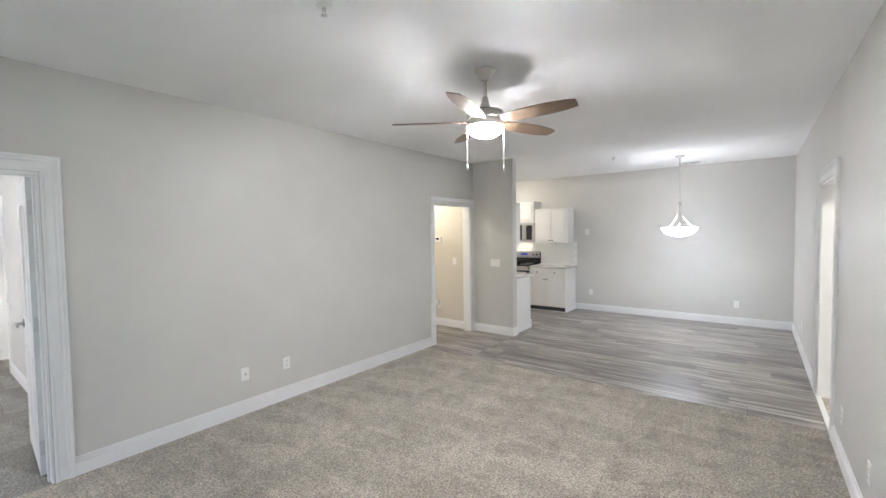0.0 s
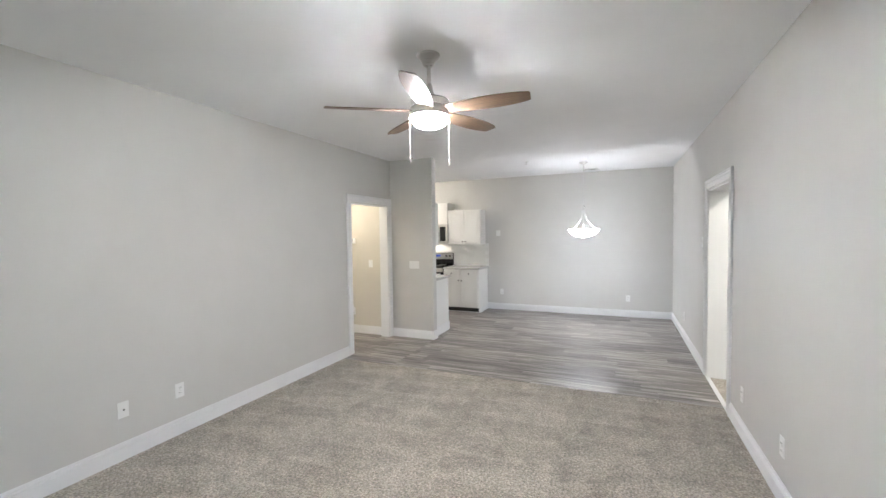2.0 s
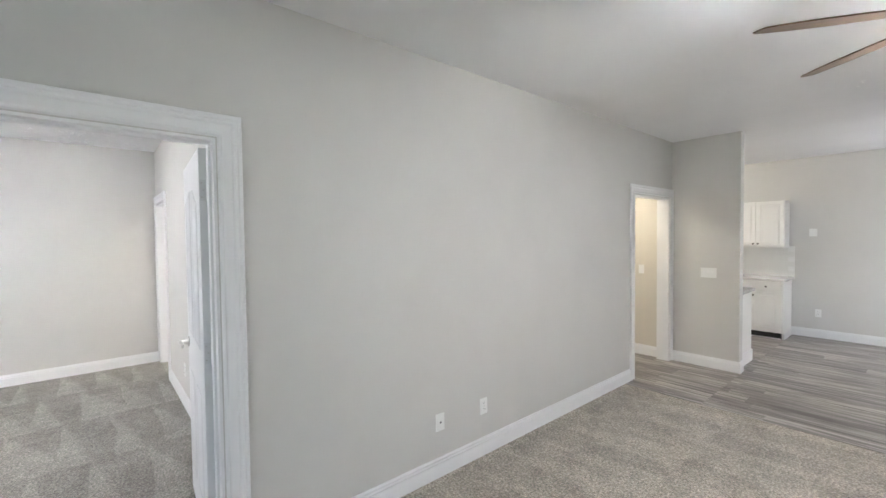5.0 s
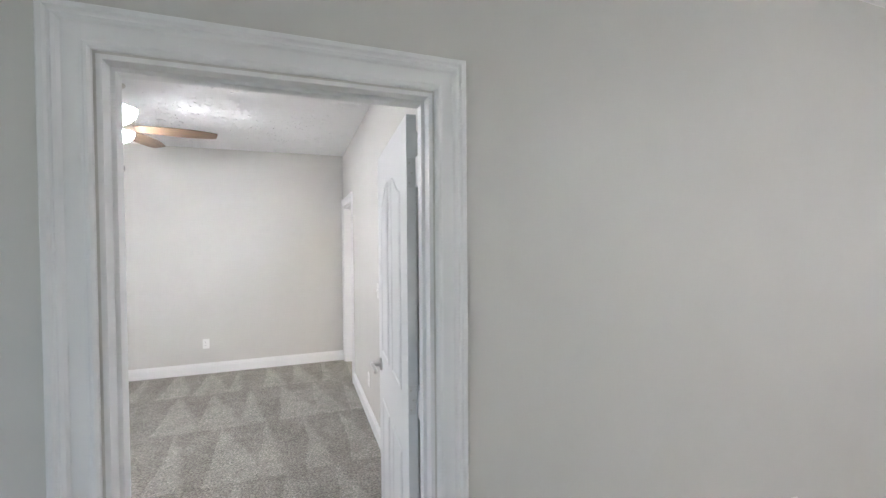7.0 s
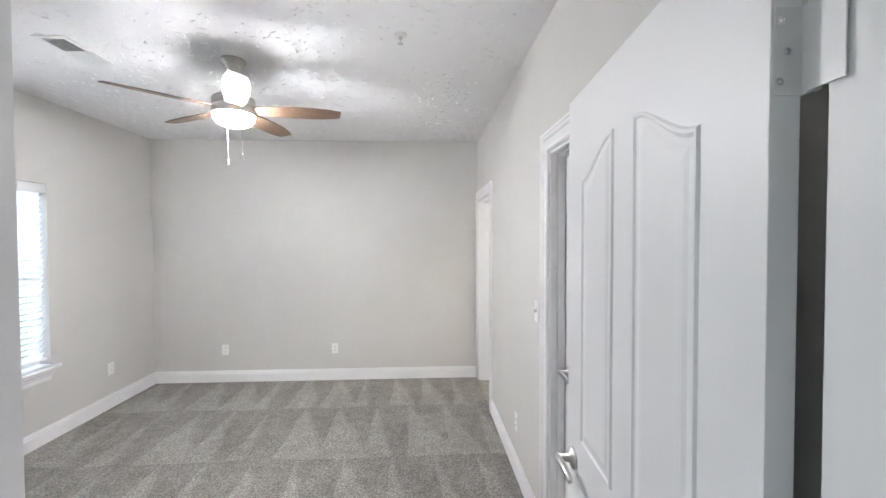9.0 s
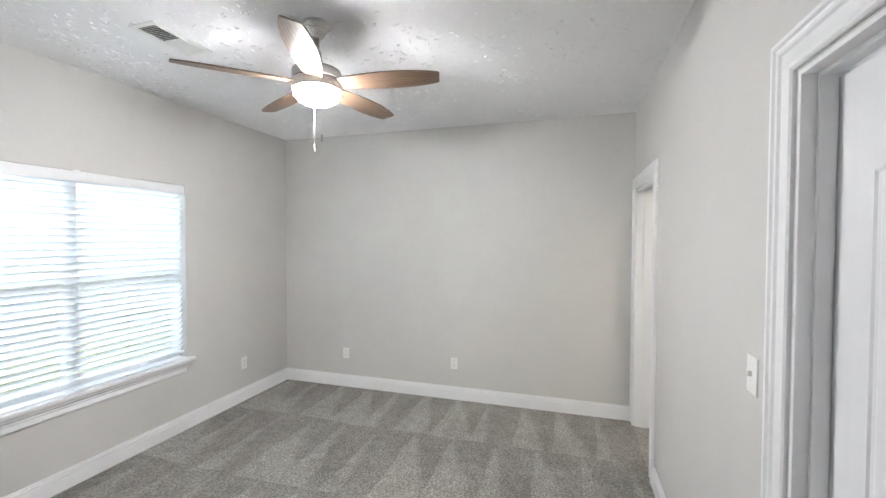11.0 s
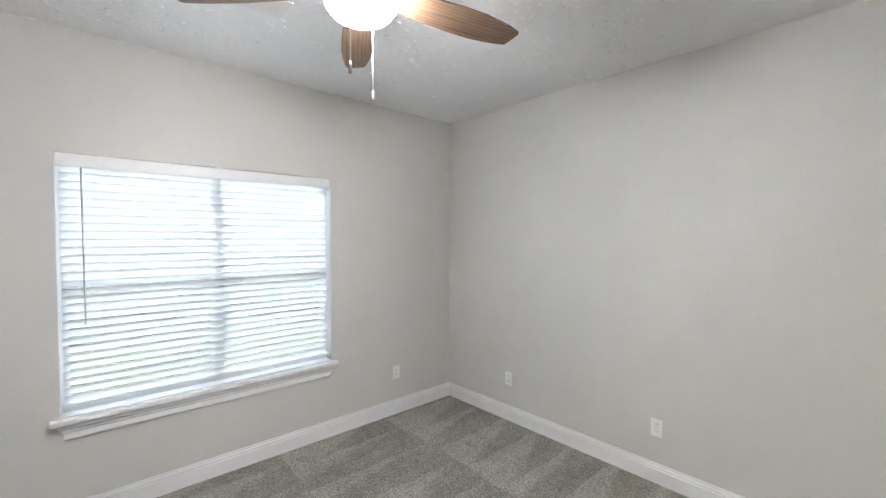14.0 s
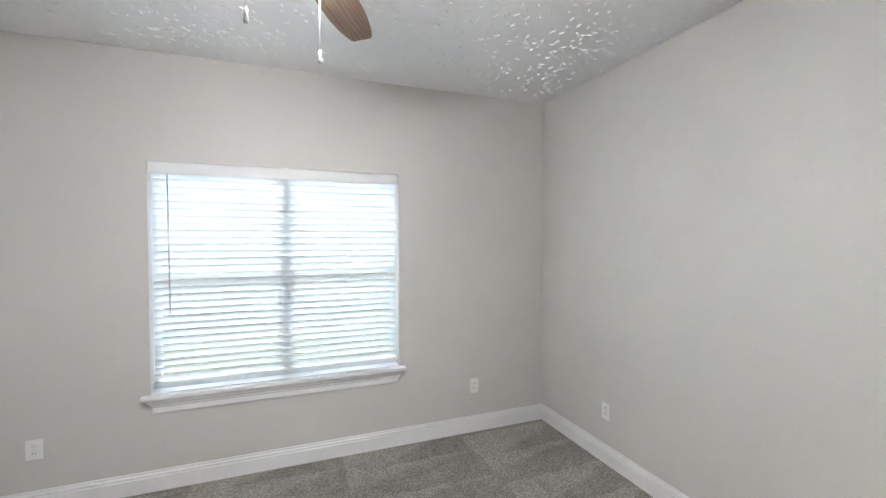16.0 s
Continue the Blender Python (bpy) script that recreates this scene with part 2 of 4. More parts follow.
# ---- mesh tools ----
def box(bm, x0, x1, y0, y1, z0, z1, bevel=0.0):
    x0, x1 = min(x0, x1), max(x0, x1)
    y0, y1 = min(y0, y1), max(y0, y1)
    z0, z1 = min(z0, z1), max(z0, z1)
    r = bmesh.ops.create_cube(bm, size=1)
    vs = r["verts"]
    for v in vs:
        v.co = Vector(((x0 + x1) / 2 + v.co.x * (x1 - x0), (y0 + y1) / 2 + v.co.y * (y1 - y0), (z0 + z1) / 2 + v.co.z * (z1 - z0)))
    if bevel:
        es = {e for v in vs for e in v.link_edges}
        bmesh.ops.bevel(bm, geom=list(es), offset=bevel, segments=2, affect="EDGES", profile=0.6)
    return bm


def boxes(*rows, bevel=0.0):
    bm = bmesh.new()
    for r in rows:
        box(bm, *r, bevel=bevel)
    return bm


def lathe(profile, n=32, bm=None, closed=False):
    """Turns (radius, height) pairs round the z axis."""
    bm = bm or bmesh.new()
    rings = []
    for r, z in profile:
        rings.append([bm.verts.new((r * math.cos(2 * math.pi * k / n), r * math.sin(2 * math.pi * k / n), z)) for k in range(n)] if r > 1e-6 else [bm.verts.new((0, 0, z))])
    for a, b in zip(rings, rings[1:]):
        for k in range(n):
            j = (k + 1) % n
            if len(a) == 1 and len(b) == 1:
                continue
            if len(a) == 1:
                f = bm.faces.new((a[0], b[j], b[k]))
            elif len(b) == 1:
                f = bm.faces.new((a[k], a[j], b[0]))
            else:
                f = bm.faces.new((a[k], a[j], b[j], b[k]))
            f.smooth = True
    bmesh.ops.recalc_face_normals(bm, faces=bm.faces)
    return bm


def tube(points, radius, n=8, bm=None):
    bm = bm or bmesh.new()
    pts = [Vector(p) for p in points]
    radii = radius if isinstance(radius, (list, tuple)) else [radius] * len(pts)
    rings = []
    for i, p in enumerate(pts):
        d = (pts[min(i + 1, len(pts) - 1)] - pts[max(i - 1, 0)]).normalized()
        side = d.orthogonal().normalized() if i == 0 else (side - d * side.dot(d)).normalized()
        up = d.cross(side)
        rings.append([bm.verts.new(p + radii[i] * (math.cos(2 * math.pi * k / n) * side + math.sin(2 * math.pi * k / n) * up)) for k in range(n)])
    for a, b in zip(rings, rings[1:]):
        for k in range(n):
            bm.faces.new((a[k], a[(k + 1) % n], b[(k + 1) % n], b[k])).smooth = True
    bm.faces.new(rings[0][::-1])
    bm.faces.new(rings[-1])
    bmesh.ops.recalc_face_normals(bm, faces=bm.faces)
    return bm


def sweep(profile, path, frame_of, bm=None):
    """A closed profile of (u, v) carried along stations; frame_of(station, u, v) gives the place."""
    bm = bm or bmesh.new()
    rings = [[bm.verts.new(frame_of(s, u, v)) for u, v in profile] for s in path]
    n = len(profile)
    for a, b in zip(rings, rings[1:]):
        for k in range(n):
            bm.faces.new((a[k], a[(k + 1) % n], b[(k + 1) % n], b[k]))
    bm.faces.new(rings[0][::-1])
    bm.faces.new(rings[-1])
    bmesh.ops.recalc_face_normals(bm, faces=bm.faces)
    return bm


def solid(name, bm, mat, label="", category="", group="", kind="", at=None):
    me = bpy.data.meshes.new(name)
    bm.to_mesh(me)
    bm.free()
    me.materials.append(mat)
    ob = new(name, me)
    if at is not None:
        ob.matrix_world = at
    return tagged(ob, label, category, group, kind)


def part(name, bm, mat, parent, label=""):
    ob = solid(name, bm, mat, label)
    ob.parent = parent
    return ob


def thing(name, m, label, category, group="", kind=""):
    ob = new(name)
    ob.empty_display_size = 0.1
    ob.matrix_world = m
    return tagged(ob, label, category, group, kind)


def structure(name, bm, mat, label):
    return solid(name, bm, mat, label, kind="structure")


# ---- walls ----
def wall_y(x0, x1, y0, y1, openings=(), z1=CEIL):
    """A wall that runs along y; openings: (y0, y1, z0, z1)."""
    rows, at = [], y0
    for a, b, zl, zh in sorted(openings):
        rows.append((x0, x1, at, a, 0, z1))
        if zl > 0:
            rows.append((x0, x1, a, b, 0, zl))
        rows.append((x0, x1, a, b, zh, z1))
        at = b
    rows.append((x0, x1, at, y1, 0, z1))
    return boxes(*rows)


def wall_x(y0, y1, x0, x1, openings=(), z1=CEIL):
    rows, at = [], x0
    for a, b, zl, zh in sorted(openings):
        rows.append((at, a, y0, y1, 0, z1))
        if zl > 0:
            rows.append((a, b, y0, y1, 0, zl))
        rows.append((a, b, y0, y1, zh, z1))
        at = b
    rows.append((at, x1, y0, y1, 0, z1))
    return boxes(*rows)


BD = (0.93, 1.77, 2.04)        # bedroom door opening: y, y, head
HD = (5.846, 6.78, 2.03)         # hall door opening
RD = (5.52, 6.46, 2.02)          # opening to the entry
CD = (-5.621, -4.811, 2.04)        # closet door in the bedroom: x, x, head
ED = (-8.211, -7.421, 2.03)       # bathroom door
WIN = (-7.03, -5.44, 0.61, 2.055)
PATIO = (-3.1, -0.5, 0.1, 2.2)

structure("wall_west_living", wall_y(LX - TH, LX, SY - 0.14, PY, [(BD[0], BD[1], 0, BD[2]), (HD[0], HD[1], 0, HD[2])]), WALL, "pale greige painted wall with two cased doorways")
structure("wall_stub", boxes((-6.30, PX, PY, PY + TH, 0, CEIL)), WALL, "greige stub wall between hall and kitchen")
structure("wall_east_living", wall_y(RX, RX + TH, SY - 0.14, BY, [(RD[0], RD[1], 0, RD[2])]), WALL, "pale greige painted wall with a cased opening")
structure("wall_north_dining", boxes((-6.42, 2.72, BY, BY + TH, 0, CEIL)), WALL, "pale greige painted dining room end wall")
structure("wall_south_living", wall_x(SY - 0.14, SY, LX, RX, [PATIO]), WALL, "plain greige wall with a wide window opening")
structure("wall_south_bedroom", wall_x(SY - 0.14, SY, BW - TH, LX - TH, [WIN]), WALL, "pale greige painted bedroom wall with a wide window")
structure("wall_west_bedroom", boxes((BW - TH, BW, SY, BN, 0, CEIL)), WALL, "pale greige painted bedroom end wall")
structure("wall_north_bedroom", wall_x(BN, BN + TH, BW - TH, LX - TH, [(ED[0], ED[1], 0, ED[2]), (CD[0], CD[1], 0, CD[2])]), WALL, "pale greige painted bedroom wall with two doorways")
structure("wall_hall_south", boxes((-6.30, LX - TH, HD[0] - 0.16, HD[0] - 0.04, 0, CEIL)), HALLTINT, "greige hall wall, warm lamp light tinted into its colour")
structure("wall_hall_north", boxes((-6.30, LX - TH, PY - 0.012, PY - 0.003, 0, CEIL)), HALLTINT, "greige hall wall face, warm lamp light tinted into its colour")
structure("wall_west_kitchen", boxes((-6.42, -6.30, HD[0] - 0.16, BY, 0, CEIL)), WALL, "plain wall closing hall and kitchen")
structure("wall_bath", boxes((BW - TH, BW, BN + TH, 4.3, 0, CEIL), (-6.72, -6.60, BN + TH, 4.3, 0, CEIL), (BW - TH, -6.60, 4.3, 4.42, 0, CEIL)), WALL, "plain bathroom walls")
structure("wall_entry", boxes((RX + TH, 2.6, 3.88, 4.0, 0, CEIL), (2.6, 2.72, 3.88, BY, 0, CEIL), (RX + TH, 2.6, 9.25, 9.37, 0, CEIL), (RX + TH, RX + 0.22, RD[1] + 0.012, 9.25, 0, CEIL)), WALL, "plain entry walls")


# ---- ceilings with stomped plaster strokes ----
def ceiling(name, x0, x1, y0, y1, clusters, per, relief, label):
    verts = [(x0, y0, CEIL), (x1, y0, CEIL), (x1, y1, CEIL), (x0, y1, CEIL), (x0, y0, CEIL + 0.1), (x1, y0, CEIL + 0.1), (x1, y1, CEIL + 0.1), (x0, y1, CEIL + 0.1)]
    faces = [(0, 3, 2, 1), (4, 5, 6, 7), (0, 1, 5, 4), (1, 2, 6, 5), (2, 3, 7, 6), (3, 0, 4, 7)]
    rnd = random.Random(7)
    for _ in range(clusters):
        cx, cy = rnd.uniform(x0 + 0.1, x1 - 0.1), rnd.uniform(y0 + 0.1, y1 - 0.1)
        lean = rnd.uniform(0, math.pi)
        for _ in range(rnd.randint(per // 2, per)):
            a = lean + rnd.gauss(0, 0.5)
            px, py = cx + rnd.gauss(0, 0.09), cy + rnd.gauss(0, 0.09)
            if not (x0 + 0.03 < px < x1 - 0.03 and y0 + 0.03 < py < y1 - 0.03):
                continue
            ln, wd, h = rnd.uniform(0.008, 0.024), rnd.uniform(0.002, 0.005), rnd.uniform(0.002, 0.0055) * relief
            dx, dy = math.cos(a), math.sin(a)
            k = len(verts)
            verts += [(px - dx * ln, py - dy * ln, CEIL), (px + dy * wd, py - dx * wd, CEIL), (px + dx * ln, py + dy * ln, CEIL), (px - dy * wd, py + dx * wd, CEIL),
                      (px - dx * ln * 0.4 + dy * wd * 0.5, py - dy * ln * 0.4, CEIL - h), (px + dx * ln * 0.5, py + dy * ln * 0.5 + dx * wd * 0.5, CEIL - h * 0.8)]
            faces += [(k, k + 4, k + 1), (k + 1, k + 4, k + 5), (k + 1, k + 5, k + 2), (k + 2, k + 5, k + 3), (k + 3, k + 5, k + 4), (k + 3, k + 4, k)]
    me = bpy.data.meshes.new(name)
    me.from_pydata(verts, [], faces)
    me.materials.append(CEILING)
    return tagged(new(name, me), label, kind="structure")


ceiling("ceiling_living", LX - TH, RX + TH, SY - 0.14, BY + TH, 420, 8, 0.35, "off-white ceiling with faint stomped texture")
ceiling("ceiling_bedroom", BW - TH, LX - TH, SY - 0.14, BN + TH, 560, 10, 1.0, "white ceiling with stomped plaster texture")
structure("ceiling_kitchen", boxes((-6.42, LX - TH, HD[0] - 0.16, BY + TH, CEIL, CEIL + 0.1)), CEILING, "white hall and kitchen ceiling")
structure("ceiling_bath", boxes((BW - TH, -6.6, BN + TH, 4.42, CEIL, CEIL + 0.1)), CEILING, "white bathroom ceiling")
structure("ceiling_entry", boxes((RX + TH, 2.72, 3.88, BY + TH, CEIL, CEIL + 0.1)), CEILING, "white entry ceiling")

# ---- floors ----
structure("floor_living", boxes((LX, RX, SY, SEAM, -0.1, 0.0)), CARPET, "beige-grey cut pile carpet")
structure("floor_bedroom", boxes((BW, LX - 0.001, SY, BN, -0.1, 0.0), (ED[0], ED[1], BN, BN + TH, -0.1, 0.0)), BEDCARPET, "grey-beige carpet with vacuum strokes")
structure("floor_bath", boxes((BW, -6.6, BN + TH, 4.3, -0.1, -0.004)), PLANK, "bathroom floor")
structure("floor_entry_planks", boxes((RX + 0.22, 2.6, 6.80, 9.25, -0.1, -0.003)), PLANK, "wood-look vinyl floor before the bathtub")
structure("floor_entry", boxes((RX + 0.03, 2.6, 4.0, 6.80, -0.1, -0.002)), CARPET, "beige entry carpet")
PLANKFLOOR = structure("floor_dining", boxes((-6.3, RX + 0.03, SEAM, BY, -0.1, -0.006)), SUBFLOOR, "grey-brown wood-look vinyl plank floor")

# ---- skirting: one profile run along each wall ----
BASE = [(0.000, 0.000), (0.016, 0.000), (0.016, 0.090), (0.009, 0.094), (0.009, 0.098), (0.016, 0.101), (0.016, 0.109), (0.007, 0.116), (0.007, 0.120), (0.006, 0.129), (0.000, 0.129)]


def skirting(a, b, out, z=0.0):
    """From a to b (x, y) along a wall whose room lies towards out."""
    def place(s, u, v):
        return Vector((s[0] + out[0] * u, s[1] + out[1] * u, z + v))
    return solid("baseboard", sweep(BASE, [a, b], place), TRIM, "white moulded baseboard along the wall", kind="structure")


CW = 0.10                        # casing width
skirting((LX, SY), (LX, BD[0] - CW), (1, 0))
skirting((LX, BD[1] + CW), (LX, HD[0] - CW), (1, 0))
skirting((LX, PY), (PX, PY), (0, -1))
skirting((PX, PY - 0.016), (PX, PY + TH), (1, 0))
skirting((-3.16, BY), (RX, BY), (0, -1))
skirting((RX, RD[1] + CW), (RX, BY), (-1, 0))
skirting((RX, SY), (RX, RD[0] - CW), (-1, 0))
skirting((LX - TH, PY - 0.012), (-6.3, PY - 0.012), (0, -1))
skirting((BW, SY), (BW, BN), (1, 0))
skirting((BW, SY), (LX - TH, SY), (0, 1))
skirting((ED[1] + CW, BN), (CD[0] - CW, BN), (0, -1))
skirting((CD[1] + CW, BN), (LX - TH, BN), (0, -1))
skirting((LX - TH, SY), (LX - TH, BD[0] - CW), (-1, 0))

# ---- door casings and jambs ----
CASE = [(0.0, 0.0), (0.0, 0.010), (0.006, 0.015), (0.012, 0.015), (0.018, 0.010), (0.024, 0.009), (0.056, 0.011), (0.062, 0.017), (0.070, 0.019), (0.075, 0.015), (0.080, 0.015), (0.085, 0.021), (0.096, 0.021), (0.100, 0.016), (0.100, 0.0)]


def casing(parent, along, a, b, head, face, out, reveal=0.006):
    """Moulded trim on three sides of an opening, mitred. along: 'x' or 'y'; face: the wall's plane; out: +1 or -1."""
    def place(s, u, v):
        e, z, de, dz = s
        c, h = e + de * u, z + dz * u
        n = face + out * v
        return Vector((c, n, h)) if along == "x" else Vector((n, c, h))
    lo, hi, top = a - reveal, b + reveal, head + reveal
    part("casing_side", sweep(CASE, [(lo, 0.0, -1, 0), (lo, top, -1, 1)], place), TRIM, parent)
    part("casing_side", sweep(CASE, [(hi, 0.0, 1, 0), (hi, top, 1, 1)], place), TRIM, parent)
    part("casing_head", sweep(CASE, [(lo, top, -1, 1), (hi, top, 1, 1)], place), TRIM, parent)


def jamb(parent, along, a, b, head, f0, f1, stop=None):
    """Lining of an opening between the wall's faces f0 and f1, with a stop bead."""
    t = 0.012

    def bx(u0, u1, w0, w1, z0, z1):
        return boxes((u0, u1, w0, w1, z0, z1)) if along == "x" else boxes((w0, w1, u0, u1, z0, z1))
    part("jamb_side", bx(a, a + t, f0, f1, 0, head), TRIM, parent)
    part("jamb_side", bx(b - t, b, f0, f1, 0, head), TRIM, parent)
    part("jamb_head", bx(a + t, b - t, f0, f1, head - t, head), TRIM, parent)
    if stop is not None:
        s0, s1 = stop
        part("door_stop", bx(a + t, a + t + 0.011, s0, s1, 0, head - t), TRIM, parent)
        part("door_stop", bx(b - t - 0.011, b - t, s0, s1, 0, head - t), TRIM, parent)
        part("door_stop", bx(a + t + 0.011, b - t - 0.011, s0, s1, head - t - 0.011, head - t), TRIM, parent)


def frame_set(name, along, a, b, head, f0, f1, faces, stop, label):
    o = thing(name, pose(0, 0, 0), label, "door frame", kind="structure")
    jamb(o, along, a, b, head, f0, f1, stop)
    for face, out in faces:
        casing(o, along, a, b, head, face, out)
    return o


frame_set("door_frame_1", "y", BD[0], BD[1], BD[2], LX - TH, LX, [(LX, 1), (LX - TH, -1)], (LX - 0.083, LX - 0.045), "white moulded casing round the bedroom doorway")
frame_set("door_frame_2", "y", HD[0], HD[1], HD[2], LX - TH - 0.02, LX, [(LX, 1)], None, "white moulded casing round the hall doorway")
frame_set("door_frame_3", "y", RD[0], RD[1], RD[2], RX, RX + 0.22, [(RX, -1)], None, "white moulded casing round the entry opening")
frame_set("door_frame_4", "x", CD[0], CD[1], CD[2], BN, BN + TH, [(BN, -1)], (BN + 0.035, BN + 0.070), "white moulded casing round the closet doorway")
frame_set("door_frame_5", "x", ED[0], ED[1], ED[2], BN, BN + TH + 0.05, [(BN, -1)], (BN + 0.06, BN + 0.10), "white moulded casing round the bathroom doorway")


# ---- ceiling fans ----
def blade_mesh():
    """One paddle along +x from the housing, rounded plan, 6 mm thick."""
    bm = bmesh.new()
    loop = [(0.10, 0.040), (0.16, 0.050), (0.26, 0.062), (0.36, 0.069), (0.46, 0.070), (0.54, 0.064), (0.60, 0.054), (0.632, 0.046), (0.640, 0.040),
            (0.652, -0.030), (0.645, -0.040), (0.60, -0.052), (0.54, -0.062), (0.46, -0.069), (0.36, -0.069), (0.26, -0.062), (0.16, -0.050), (0.10, -0.040)]
    top = [bm.verts.new((x, y, 0.003)) for x, y in loop]
    low = [bm.verts.new((x, y, -0.003)) for x, y in loop]
    bm.faces.new(top)
    bm.faces.new(low[::-1])
    n = len(loop)
    for k in range(n):
        bm.faces.new((top[k], low[k], low[(k + 1) % n], top[(k + 1) % n]))
    bmesh.ops.recalc_face_normals(bm, faces=bm.faces)
    return bm


def ceiling_fan(m, turn, chains, label, bowl, lift=0.0):
    """Hangs from the origin of m; z runs down to about -0.48."""
    fan = thing("ceiling_fan", m, label, "ceiling fan", "ceiling fans")
    part("canopy", lathe([(0.0, 0), (0.072, 0), (0.074, -0.006), (0.072, -0.014), (0.060, -0.022), (0.044, -0.046), (0.034, -0.066), (0.026, -0.072), (0.0, -0.072)]), NICKEL, fan, "brushed nickel canopy")
    part("downrod", lathe([(0.0, -0.07), (0.0125, -0.07), (0.0125, -0.2), (0.0, -0.2)], 16), NICKEL, fan)
    part("coupling", lathe([(0.0, -0.182), (0.016, -0.182), (0.022, -0.194), (0.024, -0.217), (0.034, -0.247), (0.060, -0.28), (0.075, -0.292), (0.0, -0.292)]), NICKEL, fan)
    part("housing_cap", lathe([(0.0, -0.284), (0.118, -0.284), (0.123, -0.289), (0.0, -0.289)], 48), BLACK, fan, "dark ring on top of the housing")
    part("motor_housing", lathe([(0.0, -0.289), (0.121, -0.289), (0.125, -0.294), (0.125, -0.331), (0.122, -0.333)], 48), NICKEL, fan, "brushed nickel drum housing")
    part("seam", lathe([(0.1205, -0.332), (0.1205, -0.337)], 48), BLACK, fan)
    part("light_collar", lathe([(0.122, -0.336), (0.126, -0.338), (0.126, -0.374), (0.122, -0.384), (0.120, -0.388), (0.117, -0.382)], 48), NICKEL, fan)
    part("light_bowl", lathe([(0.118, -0.383), (0.120, -0.391), (0.115, -0.412), (0.098, -0.435), (0.068, -0.451), (0.032, -0.460), (0.0, -0.462)], 40), bowl, fan, "lit frosted glass bowl")
    for body in fan.children:
        if body.name.split(".")[0] not in ("canopy", "downrod"):
            body.location.z = lift
    for k in range(5):
        b = part("blade", blade_mesh(), WALNUT, fan, "walnut-coloured wooden blade")
        b.matrix_basis = pose(0, 0, lift - 0.352, 0, 0, turn + 72 * k) @ pose(0, 0, 0, -12, 0, 0)
        arm = part("blade_arm", boxes((0.10, 0.19, -0.018, 0.018, 0.003, 0.007), bevel=0.0015), NICKEL, b)
    for ang, length in chains:
        a = radians(ang)
        x, y = 0.118 * math.cos(a), 0.118 * math.sin(a)
        c = part("pull_chain", tube([(x, y, -0.367), (x * 1.07, y * 1.07, -0.382), (x * 1.07, y * 1.07, -0.367 - length)], 0.0024, 6), CHAIN, fan)
        c.location.z = lift
        f = part("fob", lathe([(0.0, 0.0), (0.003, 0.0), (0.0045, -0.012), (0.0065, -0.030), (0.006, -0.036), (0.0, -0.036)], 12), FOBMETAL, c)
        f.matrix_basis = pose(x * 1.07, y * 1.07, -0.367 - length)
    return fan


ceiling_fan(pose(-1.708, 3.69, CEIL), -2.7, [(-146, 0.272), (36, 0.285)], "brushed nickel ceiling fan with five walnut blades and lit bowl", FANBOWL)
ceiling_fan(pose(-6.235, 0.160, CEIL), 25.4, [(-139, 0.272), (44, 0.272)], "brushed nickel bedroom ceiling fan with five walnut blades, lit", BEDBOWL, 0.045)


# ---- dining pendant ----
def pendant(m):
    p = thing("pendant_lamp", m, "chrome pendant lamp with three curved arms and lit glass bowl", "pendant lamp")
    part("canopy", lathe([(0.0, 0), (0.062, 0), (0.060, -0.012), (0.030, -0.026), (0.010, -0.034), (0.0, -0.034)]), CHROME, p)
    part("stem", lathe([(0.0, -0.03), (0.005, -0.03), (0.005, -0.66), (0.0, -0.66)], 10), CHROME, p)
    part("hub", lathe([(0.0, -0.650), (0.010, -0.650), (0.013, -0.665), (0.026, -0.672), (0.028, -0.690), (0.020, -0.698), (0.020, -0.720), (0.0, -0.724)], 20), CHROME, p)
    for k in range(3):
        a = radians(25 + 120 * k)
        pts = []
        for i in range(11):
            s = i / 10
            r = 0.018 + 0.182 * s ** 2.2
            z = -0.70 - 0.315 * s ** 0.9
            pts.append((r * math.cos(a), r * math.sin(a), z))
        part("arm", tube(pts, 0.0065, 8), CHROME, p, "slim curved chrome arm")
    part("rod", lathe([(0.0, -0.72), (0.006, -0.72), (0.006, -1.13), (0.0, -1.13)], 10), CHROME, p)
    part("bowl", lathe([(0.222, -1.012), (0.226, -1.018), (0.215, -1.045), (0.180, -1.085), (0.120, -1.118), (0.055, -1.134), (0.0, -1.138)], 48), PENDANTBOWL, p, "lit frosted glass bowl")
    # Added inner shell with a weaker glow, limiting the light thrown on the ceiling.
    part("added_glow_shell", lathe([(0.219, -1.013), (0.210, -1.043), (0.176, -1.081), (0.118, -1.113), (0.054, -1.129), (0.0, -1.133)], 48), PENDANTSHELL, p)
    part("finial", lathe([(0.0, -1.134), (0.016, -1.136), (0.013, -1.150), (0.006, -1.160), (0.0, -1.166)], 14), CHROME, p)
    return p


pendant(pose(-1.14, 8.40, CEIL) @ Matrix.Scale(1.075, 4))


def dome_light(m, label, glass=WARMBOWL):
    d = thing("dome_light", m, label, "ceiling light")
    part("base_ring", lathe([(0.0, 0), (0.17, 0), (0.17, -0.02), (0.15, -0.025), (0.0, -0.025)]), NICKEL, d)
    part("diffuser", lathe([(0.15, -0.024), (0.148, -0.05), (0.12, -0.085), (0.06, -0.105), (0.0, -0.11)]), glass, d, "lit warm glass dome")
    return d


dome_light(pose(-4.7, 8.3, CEIL), "lit warm glass dome on the kitchen ceiling")
dome_light(pose(-5.1, 6.2, CEIL), "lit warm glass dome on the hall ceiling")
dome_light(pose(1.2, 5.1, CEIL), "lit warm glass dome on the entry ceiling", ENTRYBOWL)
